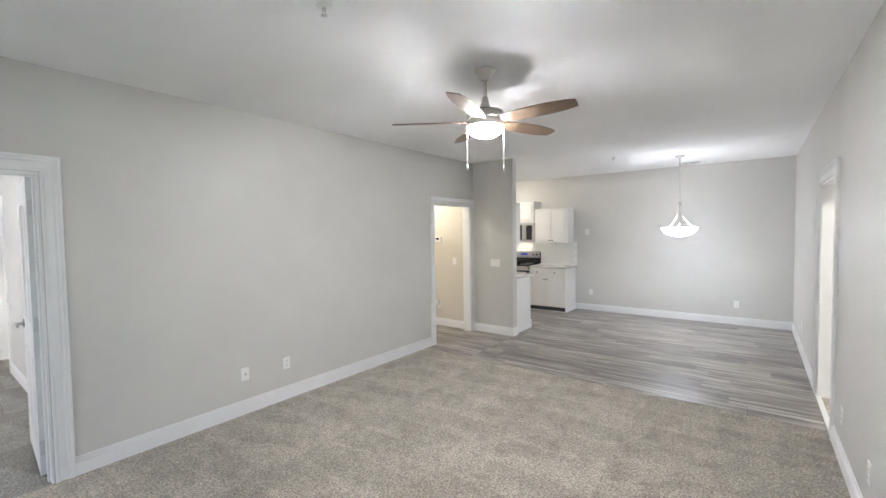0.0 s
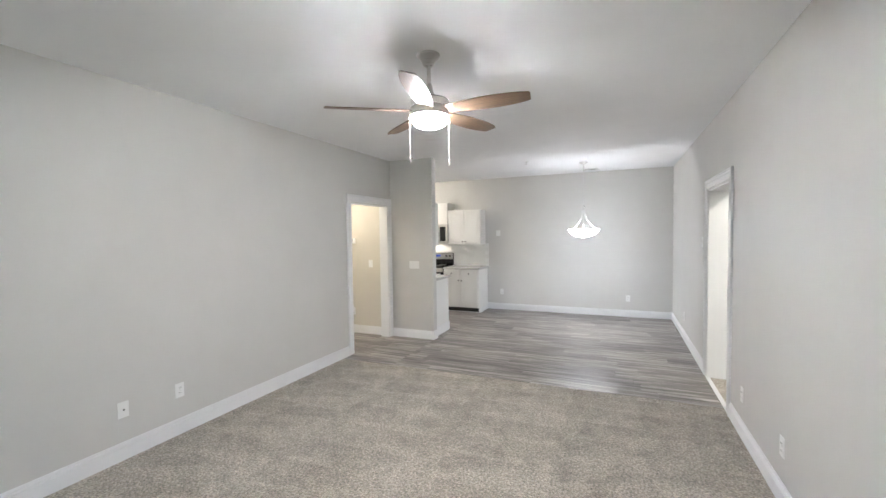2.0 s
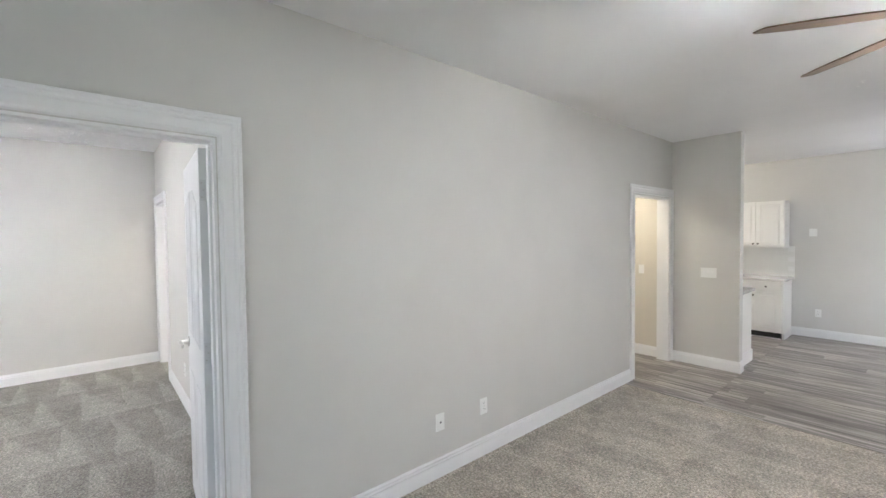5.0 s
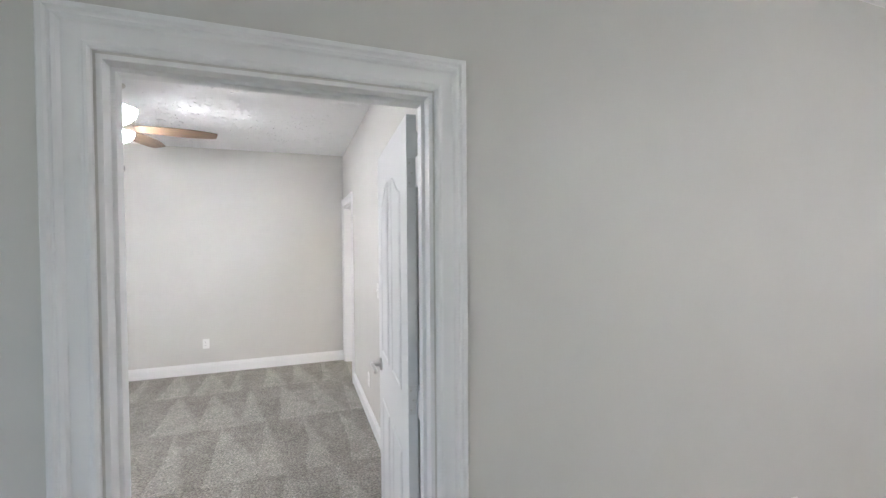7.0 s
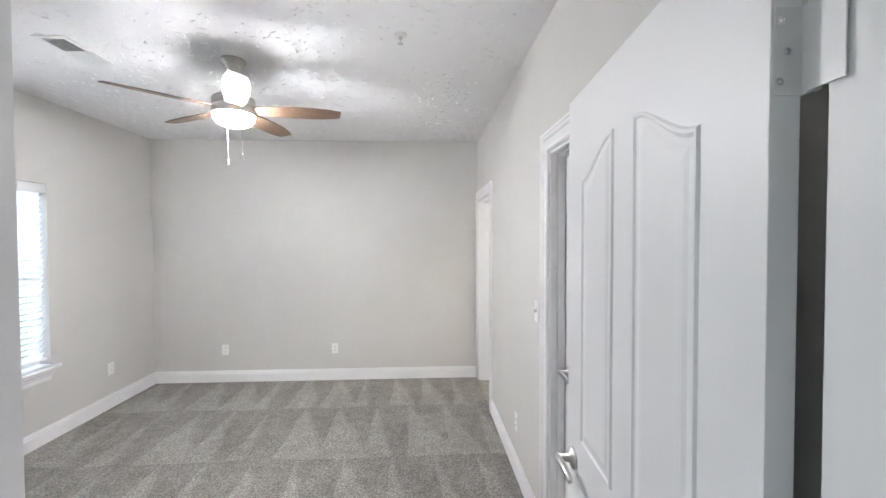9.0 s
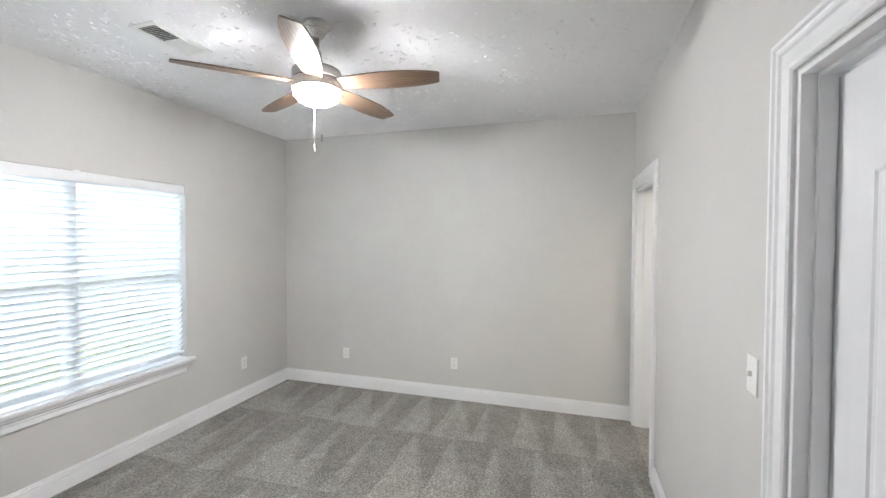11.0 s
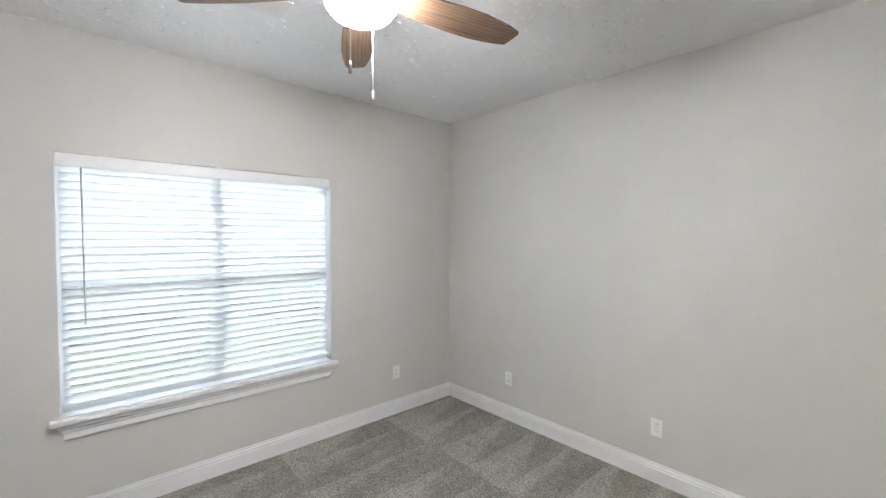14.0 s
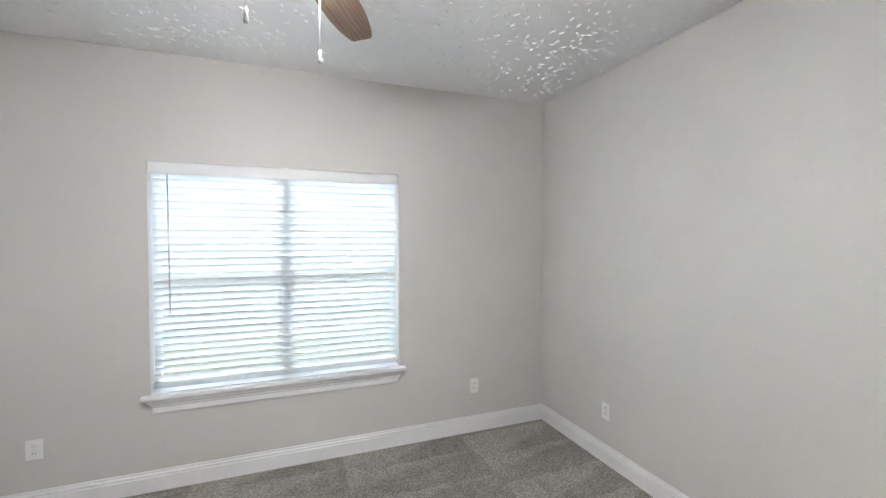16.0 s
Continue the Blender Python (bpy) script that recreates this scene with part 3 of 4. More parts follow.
# This dome is added out of view to light the bathroom.
dome_light(pose(-7.3, 3.2, CEIL), "unseen lit dome added on the bathroom ceiling")


# ---- doors ----
STEPS = ((0.0, 0.0), (0.004, 0.0045), (0.009, 0.005), (0.015, 0.0012), (0.026, 0.0012), (0.036, 0.0035), (0.048, 0.0042))


def panel_bm(u0, u1, z0, zl, zr):
    """Moulded raised panel: rings stepping in, proud of the face y = 0 towards -y; the top runs in an S from zl to zr."""
    bm = bmesh.new()
    rings = []
    for i, v in STEPS:
        loop = [(u0 + i, z0 + i), (u1 - i, z0 + i)]
        for k in range(12, -1, -1):
            s = k / 12
            loop.append((u0 + i + (u1 - u0 - 2 * i) * s, zl - i + (zr - zl) * s * s * (3 - 2 * s)))
        rings.append([bm.verts.new((u, -v, z)) for u, z in loop])
    n = len(rings[0])
    for a, b in zip(rings, rings[1:]):
        for k in range(n):
            bm.faces.new((a[k], a[(k + 1) % n], b[(k + 1) % n], b[k]))
    bm.faces.new(rings[-1])
    bmesh.ops.recalc_face_normals(bm, faces=bm.faces)
    return bm


def hinge(parent, z, y):
    """Butt hinge at the slab's hinge edge (x = 0), leaf on the slab edge, pin beside it."""
    h = part("hinge", boxes((-0.0018, 0.0, 0.003, 0.036, z - 0.05, z + 0.05), (-0.014, -0.0018, 0.034, 0.036, z - 0.05, z + 0.05), bevel=0.0006), HINGE, parent, "painted steel butt hinge")
    for k in range(5):
        part("knuckle", tube([(-0.016, y, z - 0.05 + 0.02 * k + 0.001), (-0.016, y, z - 0.05 + 0.02 * k + 0.019)], 0.0062, 10), HINGE, h)
    for dz, dy in ((-0.034, 0.010), (0.0, 0.018), (0.034, 0.010)):
        s = part("screw", lathe([(0.0, 0.0), (0.0042, 0.0), (0.003, 0.0012), (0.0, 0.0012)], 10), CHROME, h)
        s.matrix_basis = pose(-0.0018, dy, z + dz, 0, -90, 0)
    part("jamb_leaf", boxes((-0.060, -0.016, y - 0.008, y - 0.006, z - 0.05, z + 0.05)), HINGE, h)
    return h


def door(name, m, width, height, label, lever=True, pin=0.036, hinges=(0.20, 1.04, 1.82)):
    """Slab from the hinge edge at x = 0 to x = width; faces y = 0 and y = 0.035."""
    d = thing(name, m, label, "door", kind="structure")
    part("slab", boxes((0, width, 0, 0.035, 0.012, height), bevel=0.0015), DOORPAINT, d)
    gap, mid = 0.13, width / 2
    for face in (0, 1):
        for outline in ((gap, mid - 0.05, 1.03, 1.775, 1.855), (mid + 0.05, width - gap, 1.03, 1.855, 1.775),
                        (gap, mid - 0.05, 0.22, 0.80, 0.80), (mid + 0.05, width - gap, 0.22, 0.80, 0.80)):
            p = part("panel", panel_bm(*outline), DOORPAINT, d)
            if face:
                p.matrix_basis = pose(width, 0.035, 0, 0, 0, 180)
    if lever:
        for side, y in ((-1, 0.0), (1, 0.035)):
            rose = part("rose", lathe([(0.0, 0), (0.032, 0), (0.032, 0.006), (0.026, 0.011), (0.012, 0.013), (0.011, 0.045), (0.0, 0.045)], 28), CHROME, d, "satin chrome rose")
            rose.matrix_basis = pose(width - 0.065, y, 0.955, 90 if side < 0 else -90, 0, 0)
            ly = y + side * 0.048
            lv = part("lever", tube([(width - 0.055, ly, 0.955), (width - 0.075, ly, 0.955), (width - 0.11, ly - side * 0.004, 0.954), (width - 0.155, ly - side * 0.006, 0.949), (width - 0.172, ly - side * 0.004, 0.946)], [0.011, 0.011, 0.0095, 0.0085, 0.007], 12), CHROME, d, "satin chrome lever handle")
    for z in hinges:
        hinge(d, z, pin)
    return d


door("door_1", pose(LX - TH - 0.040, 1.728, 0.0, 0, 0, -4.0) @ Matrix.Diagonal((-1, 1, 1, 1)), 0.80, 2.02, "white moulded panel door standing open into the bedroom")
door("door_2", pose(CD[1] - 0.014, BN + 0.075, 0.0) @ Matrix.Diagonal((-1, 1, 1, 1)), CD[1] - CD[0] - 0.03, 2.01, "closed white moulded closet door")
door("door_3", pose(ED[0] + 0.012, BN + TH + 0.080, 0.0, 0, 0, 90) @ pose(0, -0.042, 0), 0.80, 2.01, "white moulded bathroom door standing open", hinges=(0.25, 1.05, 1.80))


# ---- bedroom window ----
def window():
    w = thing("window_1", pose(0, 0, 0), "white double window with a moulded stool and apron", "window", kind="structure")
    x0, x1, z0, z1 = WIN
    ya, yb = SY - 0.135, SY - 0.085
    mid = (x0 + x1) / 2
    part("frame_side", boxes((x0, x0 + 0.04, ya, yb, z0, z1)), TRIM, w)
    part("frame_side", boxes((x1 - 0.04, x1, ya, yb, z0, z1)), TRIM, w)
    part("frame_head", boxes((x0 + 0.04, x1 - 0.04, ya, yb, z1 - 0.04, z1)), TRIM, w)
    part("frame_sill", boxes((x0 + 0.04, x1 - 0.04, ya, yb, z0, z0 + 0.05)), TRIM, w)
    part("mullion", boxes((mid - 0.032, mid + 0.032, ya, yb, z0 + 0.05, z1 - 0.04)), TRIM, w)
    for a, b in ((x0 + 0.04, mid - 0.032), (mid + 0.032, x1 - 0.04)):
        part("meeting_rail", boxes((a, b, ya + 0.005, yb - 0.005, 1.32, 1.355)), TRIM, w)
        for lo, hi in ((z0 + 0.05, 1.32), (1.355, z1 - 0.04)):
            pane = part("pane", boxes((a, b, SY - 0.114, SY - 0.110, lo, hi)), GLASS, w, "clear window glass")
            pane.visible_shadow = False
    st = boxes((x0 - 0.045, x1 + 0.045, SY, SY + 0.052, 0.581, 0.607), bevel=0.006)
    box(st, x0 + 0.001, x1 - 0.001, SY - 0.085, SY + 0.004, 0.587, 0.613)
    part("stool", st, TRIM, w, "white window stool")
    prof = [(0.0, 0.487), (0.010, 0.487), (0.013, 0.495), (0.013, 0.525), (0.018, 0.533), (0.020, 0.545), (0.030, 0.555), (0.034, 0.570), (0.040, 0.5805), (0.0, 0.5805)]
    part("apron", sweep(prof, [(x0 + 0.012, -1), (x1 - 0.012, 1)], lambda s, u, v: Vector((s[0] + s[1] * max(0.0, (v - 0.525)) * 0.7, SY + u, v))), TRIM, w, "moulded white apron")
    return w


window()


def blind():
    x0, x1 = WIN[0] + 0.008, WIN[1] - 0.008
    b = thing("window_blind", pose((x0 + x1) / 2, SY - 0.040, 0.625), "lowered white slatted blind, slats half closed against daylight", "blind")
    half = (x1 - x0) / 2
    part("valance", boxes((-half - 0.004, half + 0.004, 0.028, 0.040, 1.355, 1.428), bevel=0.004), TRIM, b, "white valance board")
    part("headrail", boxes((-half, half, -0.028, 0.024, 1.372, 1.424), bevel=0.002), SLAT, b)
    part("bottom_rail", boxes((-half + 0.004, half - 0.004, -0.026, 0.026, 0.028, 0.046), bevel=0.004), SLAT, b)
    part("valance_clip", boxes((-0.022, 0.022, 0.030, 0.044, 1.418, 1.434), bevel=0.002), PLASTIC, b)
    n, z0, z1 = 29, 0.072, 1.355
    bm = bmesh.new()
    wd, th = 0.025, 0.0012
    rows = []
    for s in (-1, -0.5, 0, 0.5, 1):
        rows.append((s * wd, 0.0022 * (1 - s * s)))
    prof = [(y, z + th) for y, z in rows] + [(y, z - th) for y, z in rows[::-1]]
    sweep(prof, [-half + 0.006, half - 0.006], lambda s, u, v: Vector((s, u, v)), bm)
    me = bpy.data.meshes.new("slat")
    bm.to_mesh(me)
    bm.free()
    me.materials.append(SLAT)
    rnd = random.Random(3)
    for k in range(n):
        s = new("slat", me)
        s.parent = b
        s.matrix_basis = pose(0, 0, z0 + (z1 - z0) * k / (n - 1), SLAT_TILT + rnd.uniform(-2.0, 2.0), rnd.uniform(-0.08, 0.08), 0)
    for x in (-half + 0.17, -0.02, half - 0.17):
        part("ladder_cord", tube([(x, 0.0, 0.05), (x, 0.0, 1.38)], 0.0012, 6), PLASTIC, b)
    part("tilt_wand", tube([(half - 0.10, 0.045, 1.355), (half - 0.105, 0.045, 0.48)], 0.0042, 8), STEEL, b, "slim grey tilt wand")
    return b


SLAT_TILT = 60
blind()
# wide window behind the start of the walk
pw = thing("window_2", pose(0, 0, 0), "plain white frame in a wide window opening", "window", kind="structure")
part("frame_side", boxes((PATIO[0], PATIO[0] + 0.06, SY - 0.12, SY - 0.04, PATIO[2], PATIO[3])), TRIM, pw)
part("frame_side", boxes((PATIO[1] - 0.06, PATIO[1], SY - 0.12, SY - 0.04, PATIO[2], PATIO[3])), TRIM, pw)
part("frame_head", boxes((PATIO[0] + 0.06, PATIO[1] - 0.06, SY - 0.12, SY - 0.04, PATIO[3] - 0.06, PATIO[3])), TRIM, pw)


# ---- plates, sprinklers, vents ----
def wall_plate(m, label, kind="outlet", size=(0.072, 0.116)):
    """Cover plate on a wall; local y points into the wall."""
    w, h = size
    o = thing("wall_outlet" if kind in ("outlet", "jack") else "light_switch" if kind == "switch" else "wall_plate", m, label, "outlet" if kind in ("outlet", "jack") else "light switch" if kind == "switch" else "cover plate")
    part("plate", boxes((-w / 2, w / 2, -0.006, 0.0, -h / 2, h / 2), bevel=0.0025), PLASTIC, o)
    if kind == "outlet":
        for dz in (-0.021, 0.021):
            f = part("socket", boxes((-0.017, 0.017, -0.0085, -0.005, dz - 0.014, dz + 0.014), bevel=0.003), PLASTIC, o)
            part("slot", boxes((-0.008, -0.0055, -0.0092, -0.008, dz - 0.004, dz + 0.006)), SLOT, f)
            part("slot", boxes((0.0055, 0.008, -0.0092, -0.008, dz - 0.004, dz + 0.006)), SLOT, f)
        part("screw", boxes((-0.003, 0.003, -0.0072, -0.005, -0.003, 0.003)), STEEL, o)
    elif kind == "jack":
        j = part("socket", boxes((-0.012, 0.012, -0.009, -0.005, -0.010, 0.010), bevel=0.002), PLASTIC, o)
        part("slot", boxes((-0.006, 0.006, -0.0098, -0.0085, -0.006, 0.004)), SLOT, j)
    elif kind == "switch":
        n = max(1, round(w / 0.06))
        for k in range(n):
            x = (k - (n - 1) / 2) * 0.046
            part("toggle", boxes((x - 0.005, x + 0.005, -0.018, -0.004, -0.004, 0.014), bevel=0.002), PLASTIC, o)
    return o


TO_W, TO_E, TO_N, TO_S = 90, -90, 0, 180     # turn so that local y points west, east, north or south
wall_plate(pose(LX, 3.055, 0.362, 0, 0, TO_W), "small white jack plate low on the wall", "jack")
wall_plate(pose(LX, 3.468, 0.356, 0, 0, TO_W), "white double outlet low on the wall")
wall_plate(pose(-3.475, PY, 1.125, 0, 0, TO_N), "white triple switch plate on the stub wall", "switch", (0.165, 0.116))
wall_plate(pose(RX, 4.21, 0.335, 0, 0, TO_E), "white outlet low on the wall beside the carpet")
wall_plate(pose(RX, 5.06, 0.325, 0, 0, TO_E), "white outlet near the entry opening")
wall_plate(pose(RX, 8.15, 0.34, 0, 0, TO_E), "white outlet low on the dining wall")
wall_plate(pose(RX, 6.76, 1.46, 0, 0, TO_E), "white switch plate beside the entry opening", "switch")
wall_plate(pose(-0.452, BY, 0.343, 0, 0, TO_N), "white outlet low on the dining end wall")
wall_plate(pose(-2.85, BY, 0.37, 0, 0, TO_N), "white outlet beside the kitchen cabinets")
wall_plate(pose(-2.92, BY, 1.585, 0, 0, TO_N), "white blank plate high on the dining wall", "blank", (0.09, 0.116))
wall_plate(pose(BW, -0.894, 0.365, 0, 0, TO_W), "white outlet low on the bedroom end wall")
wall_plate(pose(BW, 0.329, 0.362, 0, 0, TO_W), "white outlet low on the bedroom end wall")
wall_plate(pose(-7.66, SY, 0.375, 0, 0, TO_S), "white outlet low on the wall beside the window")
wall_plate(pose(-4.875, SY, 0.368, 0, 0, TO_S), "white outlet low on the window wall", "outlet", (0.078, 0.116))
wall_plate(pose(-5.842, BN, 1.201, 0, 0, TO_N), "white toggle switch beside the closet door", "switch")
wall_plate(pose(-6.34, BN, 0.355, 0, 0, TO_N), "white outlet low on the bedroom wall")
wall_plate(pose(-4.25, PY - 0.012, 1.13, 0, 0, TO_N), "white switch on the warm-tinted hall wall", "switch")
wall_plate(pose(-4.598, PY - 0.012, 0.35, 0, 0, TO_N), "white outlet on the warm-tinted hall wall")
adapter = thing("plug_adapter", pose(-4.61, PY - 0.0212, 0.40), "white plug adapter in the hall outlet", "plug")
part("body", boxes((-0.03, 0.03, -0.045, 0.0, -0.04, 0.045), bevel=0.006), PLASTIC, adapter)
thermo = thing("thermostat", pose(-4.589, PY - 0.012, 1.497), "white wall thermostat on the warm-tinted hall wall", "thermostat")
part("case", boxes((-0.062, 0.062, -0.028, 0.0, -0.042, 0.042), bevel=0.005), PLASTIC, thermo)
part("screen", boxes((-0.035, 0.020, -0.0295, -0.027, -0.008, 0.026)), GLASSBLACK, thermo)


def sprinkler(x, y, label):
    s = thing("fire_sprinkler", pose(x, y, CEIL), label, "sprinkler", "fire sprinklers")
    part("escutcheon", lathe([(0.0, 0), (0.038, 0), (0.036, -0.005), (0.024, -0.010), (0.0, -0.010)]), PLASTIC, s)
    part("nozzle", lathe([(0.0, -0.008), (0.010, -0.008), (0.010, -0.022), (0.006, -0.026), (0.0, -0.026)], 14), CHROME, s)
    for a in (0, 180):
        f = part("frame_arm", tube([(0.010, 0, -0.020), (0.014, 0, -0.032), (0.003, 0, -0.046)], 0.002, 6), CHROME, s)
        f.matrix_basis = pose(0, 0, 0, 0, 0, a)
    part("deflector", lathe([(0.0, -0.046), (0.016, -0.047), (0.016, -0.049), (0.0, -0.049)], 16), CHROME, s)


sprinkler(-1.897, 2.51, "small chrome fire sprinkler on the living room ceiling")
sprinkler(-5.873, 1.216, "small chrome fire sprinkler on the bedroom ceiling")
sprinkler(-1.97, 7.90, "small fire sprinkler on the dining ceiling")


def ceiling_vent(x0, x1, y0, y1, label, slats=14):
    v = thing("ceiling_vent", pose((x0 + x1) / 2, (y0 + y1) / 2, CEIL), label, "vent")
    hx, hy = (x1 - x0) / 2, (y1 - y0) / 2
    r = 0.028
    part("frame", boxes((-hx, hx, -hy, -hy + r, -0.006, 0), (-hx, hx, hy - r, hy, -0.006, 0), (-hx, -hx + r, -hy + r, hy - r, -0.006, 0), (hx - r, hx, -hy + r, hy - r, -0.006, 0)), PLASTIC, v)
    # Dark sheet painted as the shade behind the louvres.
    part("shade_sheet", boxes((-hx + r, hx - r, -hy + r, hy - r, -0.0012, -0.0004)), VENTSHADE, v)
    span = 2 * (hx - r)
    for k in range(slats):
        x = -hx + r + span * (k + 0.5) / slats
        s = part("louvre", boxes((-0.0075, 0.0075, -hy + r, hy - r, -0.0006, 0.0006)), PLASTIC, v)
        s.matrix_basis = pose(x, 0, -0.006, 0, 38 if x > 0 else -38, 0)
    return v


ceiling_vent(-6.322, -5.956, -0.792, -0.613, "white louvred air vent on the bedroom ceiling", 20)
ceiling_vent(-1.24, -0.94, 9.18, 9.34, "small white air vent on the dining ceiling", 12)


# ---- kitchen ----
def raised_front(bm_list_parent, name, x0, x1, z0, z1, y, pulls=()):
    """Cabinet door or drawer front facing -y, with a raised field and knobs at (x, z)."""
    f = part(name, boxes((x0, x1, y - 0.019, y, z0, z1), bevel=0.002), CABINET, bm_list_parent)
    m = 0.05 if z1 - z0 > 0.3 else 0.028
    p = part("panel", panel_bm(x0 + m, x1 - m, z0 + m, z1 - m, z1 - m) if x1 - x0 > 0.22 and z1 - z0 > 0.22 else boxes((x0 + m, x1 - m, -0.002, 0.0, z0 + m, z1 - m)), CABINET, f)
    p.matrix_basis = pose(0, y - 0.019, 0)
    for kx, kz in pulls:
        k = part("knob", lathe([(0.0, 0), (0.006, 0), (0.006, 0.012), (0.014, 0.018), (0.014, 0.024), (0.008, 0.029), (0.0, 0.029)], 16), KNOBMETAL, f, "dark metal knob")
        k.matrix_basis = pose(kx, y - 0.019, kz, 90, 0, 0)
    return f


KF = BY - 0.60                  # front of the base cabinets
c = thing("base_cabinet", pose(0, 0, 0), "white base cabinet with two doors, two drawers and dark toe kick", "cabinet")
part("body", boxes((-3.91, -3.18, KF, BY, 0.10, 0.865)), CABINET, c)
part("toe_kick", boxes((-3.91, -3.195, KF + 0.06, BY - 0.01, 0.0, 0.10)), KICK, c, "black toe kick")
part("end_panel", boxes((-3.18, -3.162, KF + 0.055, BY, 0.0, 0.865), (-3.18, -3.162, KF, KF + 0.055, 0.10, 0.865)), CABINET, c)
part("shoe_moulding", boxes((-3.162, -3.15, KF + 0.055, BY, 0.0, 0.085)), TRIM, c)
part("shoe_moulding", boxes((-3.91, -3.195, KF + 0.045, KF + 0.059, 0.0, 0.014)), TRIM, c)
raised_front(c, "drawer", -3.905, -3.55, 0.715, 0.855, KF, [(-3.73, 0.785)])
raised_front(c, "drawer", -3.54, -3.185, 0.715, 0.855, KF, [(-3.36, 0.785)])
raised_front(c, "cabinet_door", -3.905, -3.55, 0.115, 0.700, KF, [(-3.575, 0.645)])
raised_front(c, "cabinet_door", -3.54, -3.185, 0.115, 0.700, KF, [(-3.515, 0.645)])
w = solid("worktop", boxes((-3.91, -3.13, KF - 0.03, BY, 0.868, 0.905), bevel=0.004), COUNTER, "speckled light stone worktop on the base cabinet", "worktop")
u = thing("wall_cabinet", pose(0, 0, 0), "white wall cabinet with two raised-panel doors", "cabinet")
part("body", boxes((-3.91, -3.2, BY - 0.315, BY, 1.36, 2.075)), CABINET, u)
raised_front(u, "cabinet_door", -3.905, -3.56, 1.368, 2.068, BY - 0.315, [(-3.585, 1.42)])
raised_front(u, "cabinet_door", -3.55, -3.205, 1.368, 2.068, BY - 0.315, [(-3.525, 1.42)])
u2 = thing("wall_cabinet", pose(0, 0, 0), "white wall cabinet above the microwave, set higher", "cabinet")
part("body", boxes((-4.67, -3.912, BY - 0.34, BY, 1.79, 2.235)), CABINET, u2)
raised_front(u2, "cabinet_door", -4.665, -4.295, 1.80, 2.228, BY - 0.34, [(-4.32, 1.85)])
raised_front(u2, "cabinet_door", -4.287, -3.918, 1.80, 2.228, BY - 0.34, [(-4.26, 1.85)])
mw = thing("microwave", pose(0, 0, 0), "stainless steel over-range microwave with dark window", "microwave")
part("body", boxes((-4.67, -3.915, BY - 0.37, BY, 1.375, 1.785), bevel=0.004), STEEL, mw)
part("door_window", boxes((-4.63, -4.19, BY - 0.376, BY - 0.369, 1.43, 1.74), bevel=0.003), GLASSBLACK, mw)
part("handle", tube([(-4.135, BY - 0.371, 1.43), (-4.135, BY - 0.415, 1.45), (-4.135, BY - 0.415, 1.72), (-4.135, BY - 0.371, 1.74)], 0.011, 10), STEEL, mw)
part("control_panel", boxes((-4.085, -3.955, BY - 0.376, BY - 0.369, 1.435, 1.735), bevel=0.002), GLASSBLACK, mw)
part("cooktop_lamp", boxes((-4.41, -4.16, BY - 0.20, BY - 0.12, 1.370, 1.376)), COOKLAMP, mw, "lit cooktop lamp under the microwave")
rg = thing("range", pose(0, 0, 0), "stainless and black electric range with raised control panel", "stove")
part("body", boxes((-4.67, -3.915, KF, BY - 0.01, 0.0, 0.895)), BLACK, rg)
part("oven_door", boxes((-4.66, -3.925, KF - 0.035, KF, 0.24, 0.80), bevel=0.006), BLACK, rg)
part("door_trim", boxes((-4.66, -3.925, KF - 0.038, KF - 0.002, 0.805, 0.885), bevel=0.004), STEEL, rg)
part("handle", tube([(-4.61, KF - 0.03, 0.765), (-4.6, KF - 0.075, 0.765), (-3.985, KF - 0.075, 0.765), (-3.975, KF - 0.03, 0.765)], 0.012, 10), STEEL, rg)
part("storage_drawer", boxes((-4.66, -3.925, KF - 0.03, KF, 0.06, 0.225), bevel=0.005), STEEL, rg)
part("cooktop", boxes((-4.67, -3.915, KF - 0.02, BY - 0.06, 0.897, 0.912), bevel=0.003), GLASSBLACK, rg)
for bx, by in ((-4.48, KF + 0.14), (-4.11, KF + 0.14), (-4.48, KF + 0.40), (-4.11, KF + 0.40)):
    e = part("burner", lathe([(0.03, 0.0), (0.085, 0.0), (0.088, 0.006), (0.08, 0.010), (0.03, 0.010), (0.0, 0.006)], 24), KNOBMETAL, rg)
    e.matrix_basis = pose(bx, by, 0.912)
part("backguard", boxes((-4.67, -3.915, BY - 0.075, BY - 0.012, 0.912, 1.17), bevel=0.006), BLACK, rg)
cp = part("control_panel", boxes((-4.665, -3.92, BY - 0.084, BY - 0.074, 1.035, 1.165), bevel=0.003), STEEL, rg)
part("clock_display", boxes((-4.36, -4.2, BY - 0.087, BY - 0.083, 1.090, 1.130)), DISPLAY, cp, "dark display with blue digits")
for kx in (-4.6, -4.52, -4.06, -3.98):
    k = part("knob", lathe([(0.0, 0), (0.022, 0), (0.020, 0.020), (0.0, 0.022)], 18), BLACK, cp)
    k.matrix_basis = pose(kx, BY - 0.084, 1.105, 90, 0, 0)
tiles = thing("backsplash", pose(0, 0, 0), "white glazed tile backsplash above the worktop", "backsplash")
part("grout_bed", boxes((-4.67, -3.13, BY - 0.006, BY, 0.905, 1.375)), PLASTIC, tiles)
tile_me = bpy.data.meshes.new("tile")
tb = boxes((0, 0.151, -0.003, 0, 0, 0.074), bevel=0.0012)
tb.to_mesh(tile_me)
tb.free()
tile_me.materials.append(TILE)
for r in range(6):
    for k in range(10):
        x = -4.66 + 0.153 * k + (0.0765 if r % 2 else 0)
        if x + 0.151 < -3.13:
            t = new("tile", tile_me)
            t.parent = tiles
            t.location = (x, BY - 0.006, 0.907 + 0.0765 * r)
